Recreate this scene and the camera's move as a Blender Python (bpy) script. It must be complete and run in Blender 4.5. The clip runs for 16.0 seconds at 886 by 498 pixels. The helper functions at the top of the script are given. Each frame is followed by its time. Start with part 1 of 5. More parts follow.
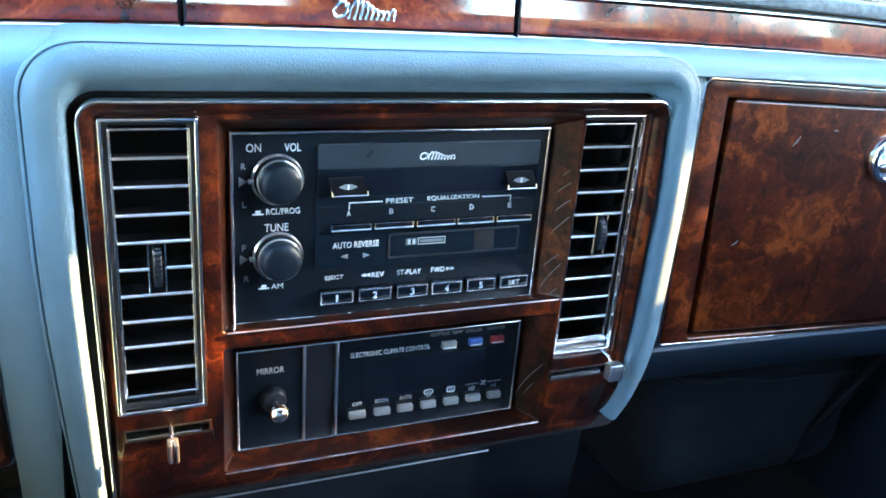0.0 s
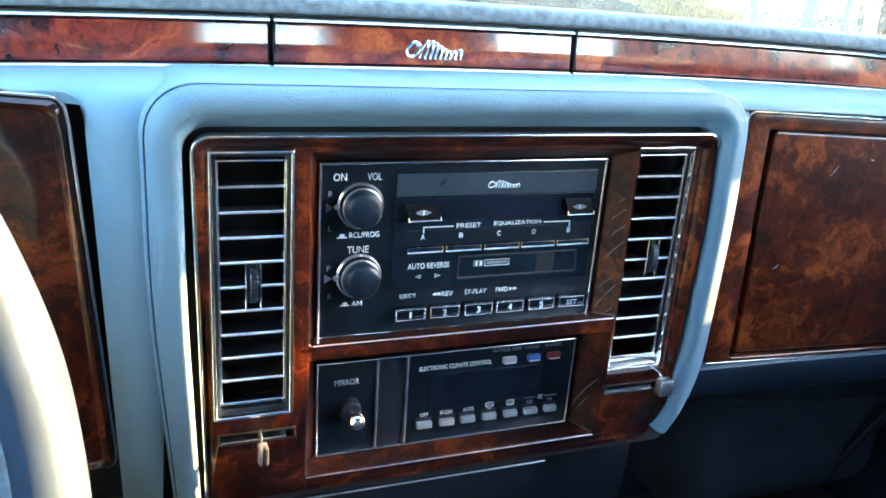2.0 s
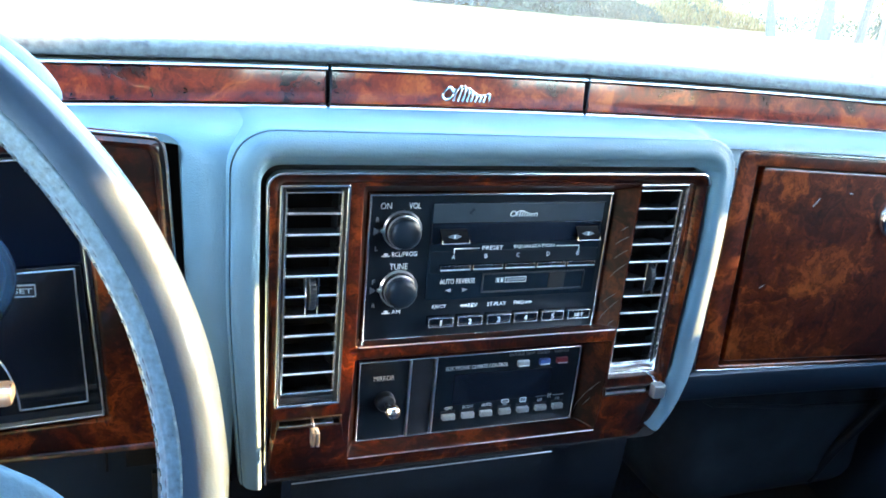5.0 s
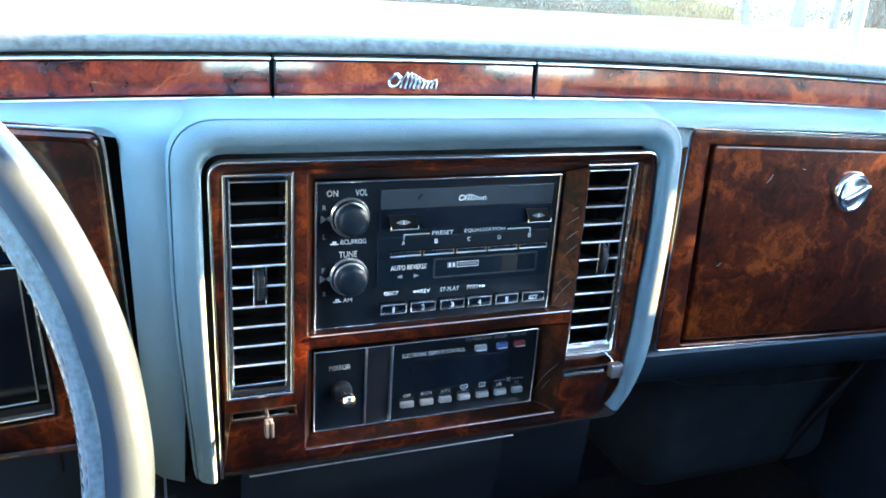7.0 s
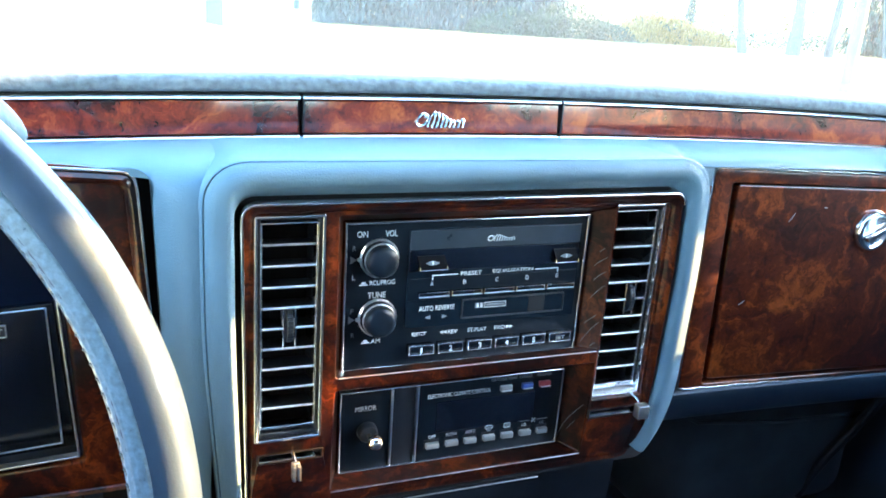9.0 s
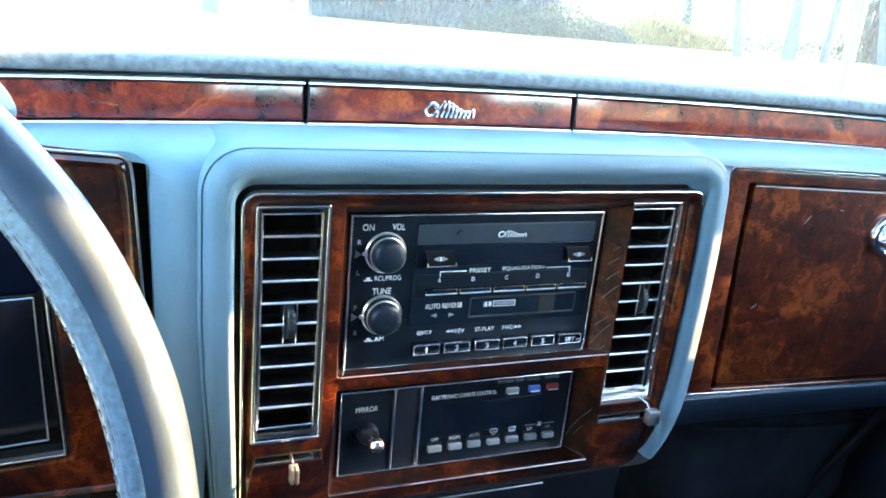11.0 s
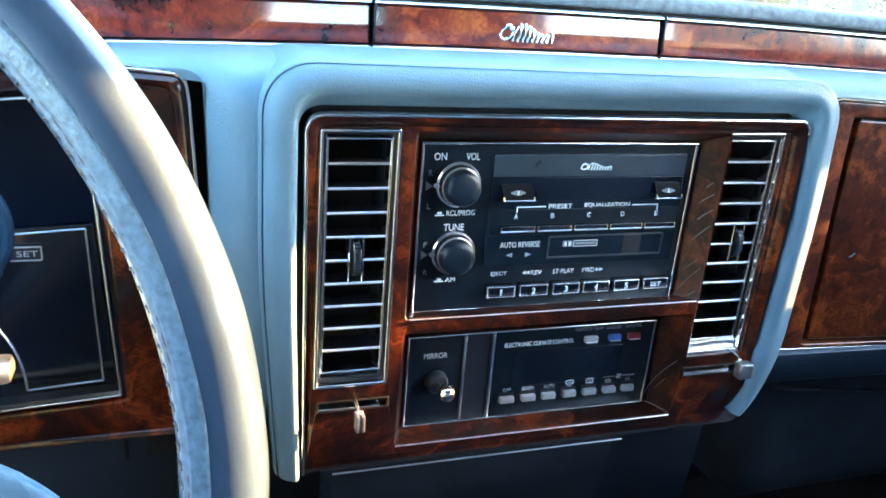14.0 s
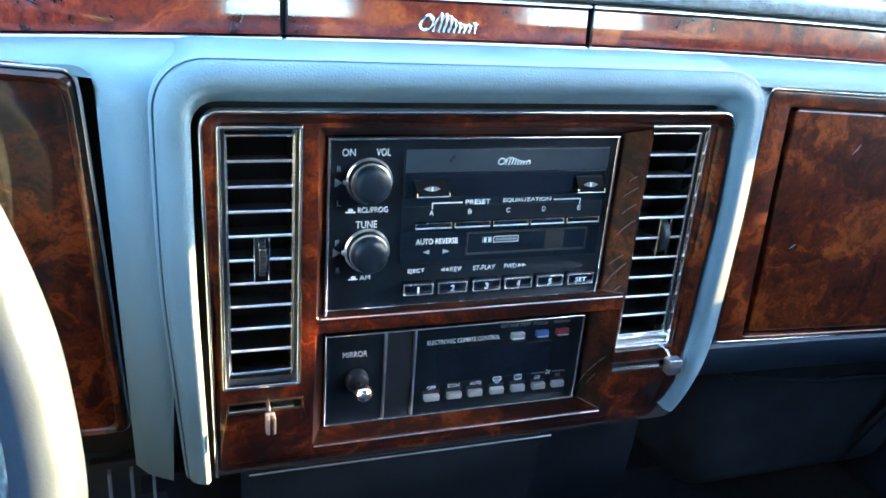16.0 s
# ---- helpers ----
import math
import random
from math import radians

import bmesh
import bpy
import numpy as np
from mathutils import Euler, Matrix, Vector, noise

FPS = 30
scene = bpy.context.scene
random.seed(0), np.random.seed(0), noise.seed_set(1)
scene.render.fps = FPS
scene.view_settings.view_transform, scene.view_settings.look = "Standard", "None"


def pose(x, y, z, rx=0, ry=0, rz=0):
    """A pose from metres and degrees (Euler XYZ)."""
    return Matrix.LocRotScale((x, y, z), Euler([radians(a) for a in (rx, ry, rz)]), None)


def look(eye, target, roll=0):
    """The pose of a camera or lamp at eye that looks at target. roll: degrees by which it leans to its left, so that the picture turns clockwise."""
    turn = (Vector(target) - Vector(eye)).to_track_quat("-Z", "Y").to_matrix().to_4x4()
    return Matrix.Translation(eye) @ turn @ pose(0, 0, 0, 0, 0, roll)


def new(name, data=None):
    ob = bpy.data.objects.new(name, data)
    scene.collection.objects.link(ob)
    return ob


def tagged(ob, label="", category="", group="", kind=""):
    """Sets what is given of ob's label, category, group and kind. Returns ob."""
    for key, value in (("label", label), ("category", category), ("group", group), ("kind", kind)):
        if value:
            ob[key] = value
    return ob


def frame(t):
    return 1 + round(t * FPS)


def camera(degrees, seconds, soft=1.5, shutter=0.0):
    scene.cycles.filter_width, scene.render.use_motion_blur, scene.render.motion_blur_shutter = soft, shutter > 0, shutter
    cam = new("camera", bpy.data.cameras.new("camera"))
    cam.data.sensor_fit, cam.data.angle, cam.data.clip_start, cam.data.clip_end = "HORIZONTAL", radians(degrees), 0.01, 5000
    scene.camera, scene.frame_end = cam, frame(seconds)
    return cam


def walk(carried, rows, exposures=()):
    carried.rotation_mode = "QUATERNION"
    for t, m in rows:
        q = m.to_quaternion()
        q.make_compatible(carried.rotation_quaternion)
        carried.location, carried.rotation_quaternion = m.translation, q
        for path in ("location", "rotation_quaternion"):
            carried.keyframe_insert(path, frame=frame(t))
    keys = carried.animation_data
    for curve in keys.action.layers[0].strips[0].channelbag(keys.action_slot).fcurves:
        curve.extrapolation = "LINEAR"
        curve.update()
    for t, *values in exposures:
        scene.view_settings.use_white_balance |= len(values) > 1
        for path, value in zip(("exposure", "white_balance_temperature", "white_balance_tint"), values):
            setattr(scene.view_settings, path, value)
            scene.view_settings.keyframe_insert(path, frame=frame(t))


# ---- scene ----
EXPOSURE, KELVIN, TINT = 6.15, 5980, 4
cam = camera(56.93, 16.0, soft=1.7)
PATH = [
    (0, -0.1622, -0.4021, 0.9723, 69.46, -4.21, -22.02),
    (0.5, -0.1820, -0.4045, 0.9809, 68.98, -4.24, -21.92),
    (1, -0.1926, -0.4176, 0.9837, 69.12, -4.46, -21.56),
    (1.5, -0.1991, -0.4232, 0.9817, 70.07, -4.17, -20.82),
    (2, -0.2018, -0.4261, 0.9824, 71.01, -3.97, -20.46),
    (2.5, -0.2054, -0.4230, 0.9830, 71.00, -4.15, -20.02),
    (3, -0.2268, -0.4208, 0.9903, 71.03, -4.85, -19.89),
    (3.5, -0.2441, -0.4518, 1.0161, 69.87, -5.04, -18.88),
    (4, -0.2494, -0.4719, 1.0244, 69.95, -5.77, -19.14),
    (6.5, -0.2250, -0.5046, 1.0198, 71.76, -3.68, -20.53),
    (7, -0.2205, -0.5039, 1.0170, 70.71, -3.64, -20.98),
    (7.5, -0.2284, -0.5060, 1.0328, 71.71, -3.57, -21.11),
    (8, -0.2340, -0.5027, 1.0303, 72.62, -3.45, -20.69),
    (10.5, -0.2428, -0.4706, 1.0211, 72.01, -4.98, -21.83),
    (11, -0.2414, -0.4634, 1.0160, 72.22, -5.30, -21.29),
    (11.5, -0.2398, -0.4402, 0.9987, 70.81, -5.53, -19.97),
    (12, -0.2362, -0.4289, 0.9811, 70.43, -5.97, -19.77),
    (12.5, -0.2422, -0.4314, 0.9784, 70.21, -5.71, -19.37),
    (13, -0.2441, -0.4351, 0.9780, 70.43, -5.57, -19.17),
    (13.5, -0.2403, -0.4312, 0.9739, 70.72, -5.31, -18.94),
    (14, -0.2415, -0.4265, 0.9819, 69.57, -4.52, -17.84),
    (14.5, -0.2403, -0.4225, 0.9752, 69.37, -4.53, -17.79),
    (15, -0.2320, -0.4159, 0.9720, 68.65, -4.81, -18.90),
    (15.5, -0.2051, -0.4172, 0.9741, 68.07, -4.90, -18.95),
    (16, -0.1913, -0.4288, 0.9902, 68.38, -4.31, -18.32),
]
walk(cam, [(t, pose(*p)) for t, *p in PATH], exposures=[(0.0, EXPOSURE, KELVIN, TINT), (16.0, EXPOSURE, KELVIN, TINT)])
# ---- end of path ----

# ---- light ----
SUN_EL, SUN_AZ = radians(17.0), radians(92.2)      # azimuth from straight ahead (+y) towards the passenger side (+x)
world = bpy.data.worlds.new("sky")
scene.world = world
world.use_nodes = True
wn = world.node_tree
sky = wn.nodes.new("ShaderNodeTexSky")
sky.sky_type, sky.sun_disc = "NISHITA", False
sky.sun_elevation, sky.sun_rotation = SUN_EL, SUN_AZ
wn.links.new(sky.outputs[0], wn.nodes["Background"].inputs[0])
wn.nodes["Background"].inputs[1].default_value = 0.08
sun = new("sun", bpy.data.lights.new("sun", "SUN"))
sun.data.energy, sun.data.angle, sun.data.color = 2.0, radians(0.5), (1.0, 0.52, 0.17)
sun_way = Vector((math.cos(SUN_EL) * math.sin(SUN_AZ), math.cos(SUN_EL) * math.cos(SUN_AZ), math.sin(SUN_EL)))
sun.matrix_world = look(sun_way * 30, (0, 0, 0))


# ---- materials ----
def material(name):
    m = bpy.data.materials.new(name)
    m.use_nodes = True
    nt = m.node_tree
    return m, nt, nt.nodes["Principled BSDF"]


def node(nt, kind, **inputs):
    n = nt.nodes.new(kind)
    for k, v in inputs.items():
        n.inputs[k.replace("_", " ")].default_value = v
    return n


def ramp(nt, fac, stops):
    r = nt.nodes.new("ShaderNodeValToRGB")
    while len(r.color_ramp.elements) < len(stops):
        r.color_ramp.elements.new(0.5)
    for e, (p, c) in zip(r.color_ramp.elements, stops):
        e.position, e.color = p, (*c, 1)
    nt.links.new(fac, r.inputs[0])
    return r.outputs[0]


def mapped(nt, scale):
    tc = nt.nodes.new("ShaderNodeTexCoord")
    mp = nt.nodes.new("ShaderNodeMapping")
    mp.inputs["Scale"].default_value = scale
    nt.links.new(tc.outputs["Object"], mp.inputs[0])
    return mp.outputs[0]


def bump(nt, b, height, strength, distance=0.001):
    n = node(nt, "ShaderNodeBump", Strength=strength, Distance=distance)
    nt.links.new(height, n.inputs["Height"])
    nt.links.new(n.outputs[0], b.inputs["Normal"])


def plain(name, col, rough, metal=0.0, var=0.12, scale=60.0, bumps=0.0, bump_scale=900.0, coat=0.0, spec=0.5):
    """A surface with a slow tint change, rough and smooth patches and a fine grain."""
    m, nt, b = material(name)
    b.inputs["Metallic"].default_value = metal
    b.inputs["Coat Weight"].default_value = coat
    b.inputs["Coat Roughness"].default_value = 0.06
    b.inputs["Specular IOR Level"].default_value = spec
    n = node(nt, "ShaderNodeTexNoise", Scale=scale, Detail=5.0)
    nt.links.new(mapped(nt, (1, 1, 1)), n.inputs["Vector"])
    lo, hi = [c * (1 - var) for c in col], [min(1, c * (1 + var)) for c in col]
    nt.links.new(ramp(nt, n.outputs[0], [(0.3, lo), (0.7, hi)]), b.inputs["Base Color"])
    r = nt.nodes.new("ShaderNodeMapRange")
    r.inputs["To Min"].default_value, r.inputs["To Max"].default_value = rough * 0.8, min(1, rough * 1.2)
    nt.links.new(n.outputs[0], r.inputs[0])
    nt.links.new(r.outputs[0], b.inputs["Roughness"])
    if bumps:
        g = node(nt, "ShaderNodeTexNoise", Scale=bump_scale, Detail=3.0)
        nt.links.new(mapped(nt, (1, 1, 1)), g.inputs["Vector"])
        bump(nt, b, g.outputs[0], bumps)
    return m


def burl(name, stops, rough=0.18, scale=1.0, coat=0.55, ior=1.55, clouds=0.09):
    """Lacquered burl veneer: swirled dark figure with eyes, under a clear coat."""
    m, nt, b = material(name)
    v = mapped(nt, (scale, scale, scale))
    w = node(nt, "ShaderNodeTexNoise", Scale=26.0, Detail=4.0, Roughness=0.6)
    nt.links.new(v, w.inputs["Vector"])
    add = nt.nodes.new("ShaderNodeVectorMath")
    add.operation = "MULTIPLY_ADD"
    add.inputs[1].default_value = (0.06, 0.06, 0.06)
    nt.links.new(w.outputs["Color"], add.inputs[0])
    nt.links.new(v, add.inputs[2])
    n1 = node(nt, "ShaderNodeTexNoise", Scale=22.0, Detail=8.0, Roughness=0.68, Distortion=1.4)
    n2 = node(nt, "ShaderNodeTexVoronoi", Scale=60.0)
    n3 = node(nt, "ShaderNodeTexNoise", Scale=420.0, Detail=4.0)
    for n in (n1, n2, n3):
        nt.links.new(add.outputs[0], n.inputs["Vector"])
    eye = nt.nodes.new("ShaderNodeMapRange")
    eye.inputs["From Min"].default_value, eye.inputs["From Max"].default_value = 0.05, 0.45
    eye.inputs["To Min"].default_value, eye.inputs["To Max"].default_value = -0.06, 0.05
    nt.links.new(n2.outputs["Distance"], eye.inputs[0])
    s1 = nt.nodes.new("ShaderNodeMath")
    nt.links.new(n1.outputs[0], s1.inputs[0])
    nt.links.new(eye.outputs[0], s1.inputs[1])
    fine = nt.nodes.new("ShaderNodeMapRange")
    fine.inputs["To Min"].default_value, fine.inputs["To Max"].default_value = -0.06, 0.06
    nt.links.new(n3.outputs[0], fine.inputs[0])
    s2 = nt.nodes.new("ShaderNodeMath")
    nt.links.new(s1.outputs[0], s2.inputs[0])
    nt.links.new(fine.outputs[0], s2.inputs[1])
    # broad dark and light clouds, and small dark specks
    n4 = node(nt, "ShaderNodeTexNoise", Scale=8.0, Detail=3.0, Roughness=0.5, Distortion=0.8)
    nt.links.new(add.outputs[0], n4.inputs["Vector"])
    cloud = nt.nodes.new("ShaderNodeMapRange")
    cloud.inputs["From Min"].default_value, cloud.inputs["From Max"].default_value = 0.3, 0.7
    cloud.inputs["To Min"].default_value, cloud.inputs["To Max"].default_value = -clouds, clouds
    nt.links.new(n4.outputs[0], cloud.inputs[0])
    n5 = node(nt, "ShaderNodeTexVoronoi", Scale=150.0)
    nt.links.new(add.outputs[0], n5.inputs["Vector"])
    speck = nt.nodes.new("ShaderNodeMapRange")
    speck.inputs["From Min"].default_value, speck.inputs["From Max"].default_value = 0.06, 0.22
    speck.inputs["To Min"].default_value, speck.inputs["To Max"].default_value = -0.10, 0.0
    nt.links.new(n5.outputs["Distance"], speck.inputs[0])
    s3, s4 = nt.nodes.new("ShaderNodeMath"), nt.nodes.new("ShaderNodeMath")
    nt.links.new(s2.outputs[0], s3.inputs[0])
    nt.links.new(cloud.outputs[0], s3.inputs[1])
    nt.links.new(s3.outputs[0], s4.inputs[0])
    nt.links.new(speck.outputs[0], s4.inputs[1])
    nt.links.new(ramp(nt, s4.outputs[0], stops), b.inputs["Base Color"])
    b.inputs["Roughness"].default_value = 0.42
    b.inputs["Coat Weight"].default_value = coat
    b.inputs["Specular IOR Level"].default_value = 0.15
    b.inputs["Coat Roughness"].default_value = rough * 0.35
    b.inputs["Coat IOR"].default_value = ior
    wav = node(nt, "ShaderNodeTexNoise", Scale=60.0, Detail=2.0)
    nt.links.new(v, wav.inputs["Vector"])
    bp = node(nt, "ShaderNodeBump", Strength=0.05, Distance=0.001)
    nt.links.new(wav.outputs[0], bp.inputs["Height"])
    nt.links.new(bp.outputs[0], b.inputs["Coat Normal"])
    return m


WOOD = burl("burl_veneer", [(0.34, (0.003, 0.0008, 0.0005)), (0.48, (0.011, 0.0019, 0.0008)), (0.59, (0.042, 0.0068, 0.0015)), (0.73, (0.17, 0.034, 0.006))], clouds=0.11)
WOOD_RED = burl("red_burl_veneer", [(0.30, (0.008, 0.0008, 0.0006)), (0.43, (0.055, 0.0042, 0.0017)), (0.55, (0.16, 0.016, 0.0045)), (0.70, (0.33, 0.075, 0.016))], 0.24, 1.0, 1.0, 1.75)
WOOD_BROWN = burl("brown_burl_veneer", [(0.26, (0.004, 0.0008, 0.0004)), (0.42, (0.020, 0.0033, 0.0010)), (0.56, (0.050, 0.0082, 0.0018)), (0.76, (0.19, 0.044, 0.0080))], 0.2, 1.15, clouds=0.09)
# burl copy for recess walls: less coat, and their shade put in darker stops
WOOD_RECESS = burl("shaded_recess_veneer", [(0.34, (0.003, 0.0008, 0.0005)), (0.48, (0.010, 0.0019, 0.0008)), (0.59, (0.034, 0.0060, 0.0015)), (0.73, (0.11, 0.023, 0.005))], 0.5, 1.0, 0.2, clouds=0.12)
VINYL = plain("blue_grey_vinyl", (0.107, 0.173, 0.226), 0.46, var=0.10, scale=16, bumps=0.36, bump_scale=850, spec=0.22)
VINYL_DARK = plain("dark_blue_vinyl", (0.013, 0.026, 0.046), 0.55, var=0.2, scale=18, bumps=0.3, bump_scale=1100)
CONSOLE = plain("scuffed_dark_blue_plastic", (0.0050, 0.0080, 0.0130), 0.55, var=0.4, scale=45, bumps=0.35, bump_scale=900, spec=0.2)
PAD_TOP = plain("sun_bleached_pad", (0.105, 0.126, 0.138), 0.62, var=0.42, scale=170, bumps=0.5, bump_scale=420)
CARPET = plain("dark_blue_carpet", (0.020, 0.029, 0.044), 0.95, var=0.35, scale=160, bumps=1.0, bump_scale=700)
LEATHER = plain("pale_blue_leather", (0.027, 0.047, 0.080), 0.32, var=0.16, scale=40, bumps=0.10, bump_scale=700, coat=0.5)
CHROME = plain("chrome", (0.94, 0.95, 0.96), 0.14, 1.0, var=0.05, scale=200)
BRIGHT = plain("bright_trim", (0.88, 0.91, 0.94), 0.30, 1.0, var=0.10, scale=120)
VANE = plain("satin_metal", (0.95, 0.96, 0.97), 0.44, 1.0, var=0.06, scale=150)
DULL = plain("dull_metal", (0.05, 0.047, 0.045), 0.4, 1.0, var=0.2, scale=150)
WORN_TRIM = plain("worn_trim", (0.30, 0.31, 0.33), 0.42, 1.0, var=0.3, scale=60)
BLACK = plain("black_plastic", (0.008, 0.011, 0.017), 0.42, var=0.25, scale=80, bumps=0.15, bump_scale=2500)
GLOSS = plain("black_gloss_panel", (0.006, 0.009, 0.016), 0.16, var=0.3, scale=25, coat=0.3)
FACE = plain("radio_face_black", (0.0040, 0.0082, 0.0140), 0.40, var=0.2, scale=50, bumps=0.15, bump_scale=3000, spec=0.2)
SMOKE = plain("smoked_panel", (0.008, 0.014, 0.022), 0.20, var=0.2, scale=40, spec=0.22)
KEY_BLACK = plain("matt_key_black", (0.004, 0.005, 0.007), 0.4, var=0.2, spec=0.06)
HOLE = plain("dark_recess", (0.005, 0.006, 0.009), 0.9, var=0.3)
KNOB = plain("knob_rubber", (0.006, 0.012, 0.021), 0.34, var=0.15, scale=90, bumps=0.2, bump_scale=2400, spec=0.35)
PRINT = plain("pale_print", (0.62, 0.68, 0.72), 0.6, var=0.06)
PRINT_DIM = plain("grey_print", (0.20, 0.23, 0.26), 0.6, var=0.1)
KEY_GREY = plain("grey_key", (0.26, 0.28, 0.29), 0.45, var=0.08)
KEY_BLUE = plain("blue_key", (0.05, 0.11, 0.36), 0.4, var=0.08)
KEY_RED = plain("red_key", (0.24, 0.03, 0.035), 0.4, var=0.08)
HEADLINER = plain("headliner_cloth", (0.030, 0.048, 0.082), 0.9, var=0.12, scale=60, bumps=0.4)
CAR_PAINT = plain("white_car_paint", (0.80, 0.80, 0.78), 0.25, var=0.03, scale=6, coat=0.6)
# lip leather painted paler: light from the side window put into its colour
LACED = plain("lit_lip_leather", (0.098, 0.150, 0.196), 0.30, var=0.30, scale=420, bumps=0.35, bump_scale=620)
SCUFF = plain("pale_scratch", (0.12, 0.13, 0.15), 0.45, var=0.2)
STITCH = plain("dark_lacing", (0.014, 0.018, 0.024), 0.6, var=0.2)


# ---- mesh helpers ----
def finish(name, me, mat, parent=None, label="", smooth=35.0):
    me.materials.clear()
    me.materials.append(mat)
    if smooth:
        for p in me.polygons:
            p.use_smooth = True
        me.set_sharp_from_angle(angle=radians(smooth))
    ob = new(name, me)
    if parent is not None:
        ob.parent = parent
        ob.matrix_parent_inverse = parent.matrix_world.inverted() if parent.parent is None else (parent.matrix_parent_inverse.inverted() @ Matrix.Identity(4)) @ Matrix.Identity(4)
        if parent.parent is not None:
            ob.matrix_parent_inverse = Matrix.Identity(4)
    if label:
        tagged(ob, label)
    return ob


def thing(name, at, label, category, group=""):
    ob = new(name)
    ob.empty_display_size = 0.02
    ob.matrix_world = Matrix.Translation(at)
    ob.location = at
    bpy.context.view_layer.update()
    return tagged(ob, label, category, group)


def part(name, bm, mat, parent=None, label="", smooth=35.0):
    me = bpy.data.meshes.new(name)
    bmesh.ops.recalc_face_normals(bm, faces=bm.faces)
    bm.to_mesh(me)
    bm.free()
    return finish(name, me, mat, parent, label, smooth)


def fillet(points, n=6):
    """Points (x, z, radius), closed: the outline with rounded corners."""
    out = []
    for i, (x, z, r) in enumerate(points):
        p, a, b = Vector((x, z)), Vector(points[i - 1][:2]), Vector(points[(i + 1) % len(points)][:2])
        if r <= 0:
            out.append(p)
            continue
        u, v = (a - p).normalized(), (b - p).normalized()
        half = u.angle(v) / 2
        d = r / math.tan(half)
        c = p + (u + v).normalized() * (r / math.sin(half))
        s, e = p + u * d - c, p + v * d - c
        turn = s.angle_signed(e)
        for k in range(n + 1):
            q = s.copy()
            q.rotate(Matrix.Rotation(-turn * k / n, 2))
            out.append(c + q)
    return out


def rect(x0, x1, z0, z1, r=0.0):
    return [(x0, z0, r), (x1, z0, r), (x1, z1, r), (x0, z1, r)]


def plate_mesh(outer, holes, front, depth, bevel=0.0, res=2):
    """A plate in the plane of the dash face, with real openings and rounded edges; its front lies at y = front."""
    cu = bpy.data.curves.new("plate", "CURVE")
    cu.dimensions, cu.fill_mode = "2D", "BOTH"
    cu.extrude, cu.bevel_depth, cu.bevel_resolution, cu.offset = max(depth / 2 - bevel, 1e-5), bevel, res, -bevel
    for loop in (outer, *holes):
        pts = fillet(loop)
        sp = cu.splines.new("POLY")
        sp.points.add(len(pts) - 1)
        for q, p in zip(sp.points, pts):
            q.co = (p.x, p.y, 0, 1)
        sp.use_cyclic_u = True
    ob = bpy.data.objects.new("plate", cu)
    me = bpy.data.meshes.new_from_object(ob)
    bpy.data.objects.remove(ob)
    w = bmesh.new()
    w.from_mesh(me)
    bmesh.ops.remove_doubles(w, verts=w.verts, dist=2e-6)
    w.to_mesh(me)
    w.free()
    me.transform(Matrix.Translation((0, front + depth / 2, 0)) @ Matrix.Rotation(radians(90), 4, "X"))
    return me


def plate(name, outer, front, depth, mat, parent=None, holes=(), bevel=0.0004, label="", smooth=35.0):
    return finish(name, plate_mesh(outer, holes, front, depth, bevel), mat, parent, label, smooth)


def ring(name, x0, x1, z0, z1, w, front, depth, mat, parent, r=0.0012, bevel=0.0005, label=""):
    return plate(name, rect(x0, x1, z0, z1, r), front, depth, mat, parent, [rect(x0 + w, x1 - w, z0 + w, z1 - w, max(r - w, 0.0004))], bevel, label)


def lettering(text, x0, x1, z, height, front, mat, parent, name="lettering", centred=True):
    """Raised print between x0 and x1, its middle at height z."""
    cu = bpy.data.curves.new("text", "FONT")
    cu.body, cu.extrude, cu.resolution_u = text, 0.02, 3
    cu.align_x, cu.align_y = "LEFT", "BOTTOM_BASELINE"
    ob = bpy.data.objects.new("text", cu)
    me = bpy.data.meshes.new_from_object(ob)
    bpy.data.objects.remove(ob)
    co = np.array([v.co for v in me.vertices])
    lo, hi = co.min(0), co.max(0)
    sx, sz = (x1 - x0) / (hi[0] - lo[0]), height / (hi[1] - lo[1])
    m = Matrix(((sx, 0, 0, x0 - lo[0] * sx), (0, 0, -0.008, front), (0, sz, 0, z - height / 2 - lo[1] * sz), (0, 0, 0, 1)))
    me.transform(m)
    return finish(name, me, mat, parent, smooth=0)


def lathe(profile, x, z, n=40, y0=0.0):
    """Turned about an axis along y: profile of (radius, y)."""
    bm = bmesh.new()
    rings = []
    for r, y in profile:
        rings.append([bm.verts.new((x + r * math.cos(2 * math.pi * k / n), y0 + y, z + r * math.sin(2 * math.pi * k / n))) for k in range(n)] if r > 1e-6 else [bm.verts.new((x, y0 + y, z))])
    for a, b in zip(rings, rings[1:]):
        for k in range(n):
            if len(a) == 1:
                bm.faces.new((a[0], b[k], b[(k + 1) % n]))
            elif len(b) == 1:
                bm.faces.new((a[k], b[0], a[(k + 1) % n]))
            else:
                bm.faces.new((a[k], b[k], b[(k + 1) % n], a[(k + 1) % n]))
    return bm


def loft(rows, closed=False):
    bm = bmesh.new()
    vs = [[bm.verts.new(p) for p in row] for row in rows]
    for a, b in zip(vs, vs[1:]):
        n = len(a)
        for k in range(n if closed else n - 1):
            bm.faces.new((a[k], a[(k + 1) % n], b[(k + 1) % n], b[k]))
    return bm


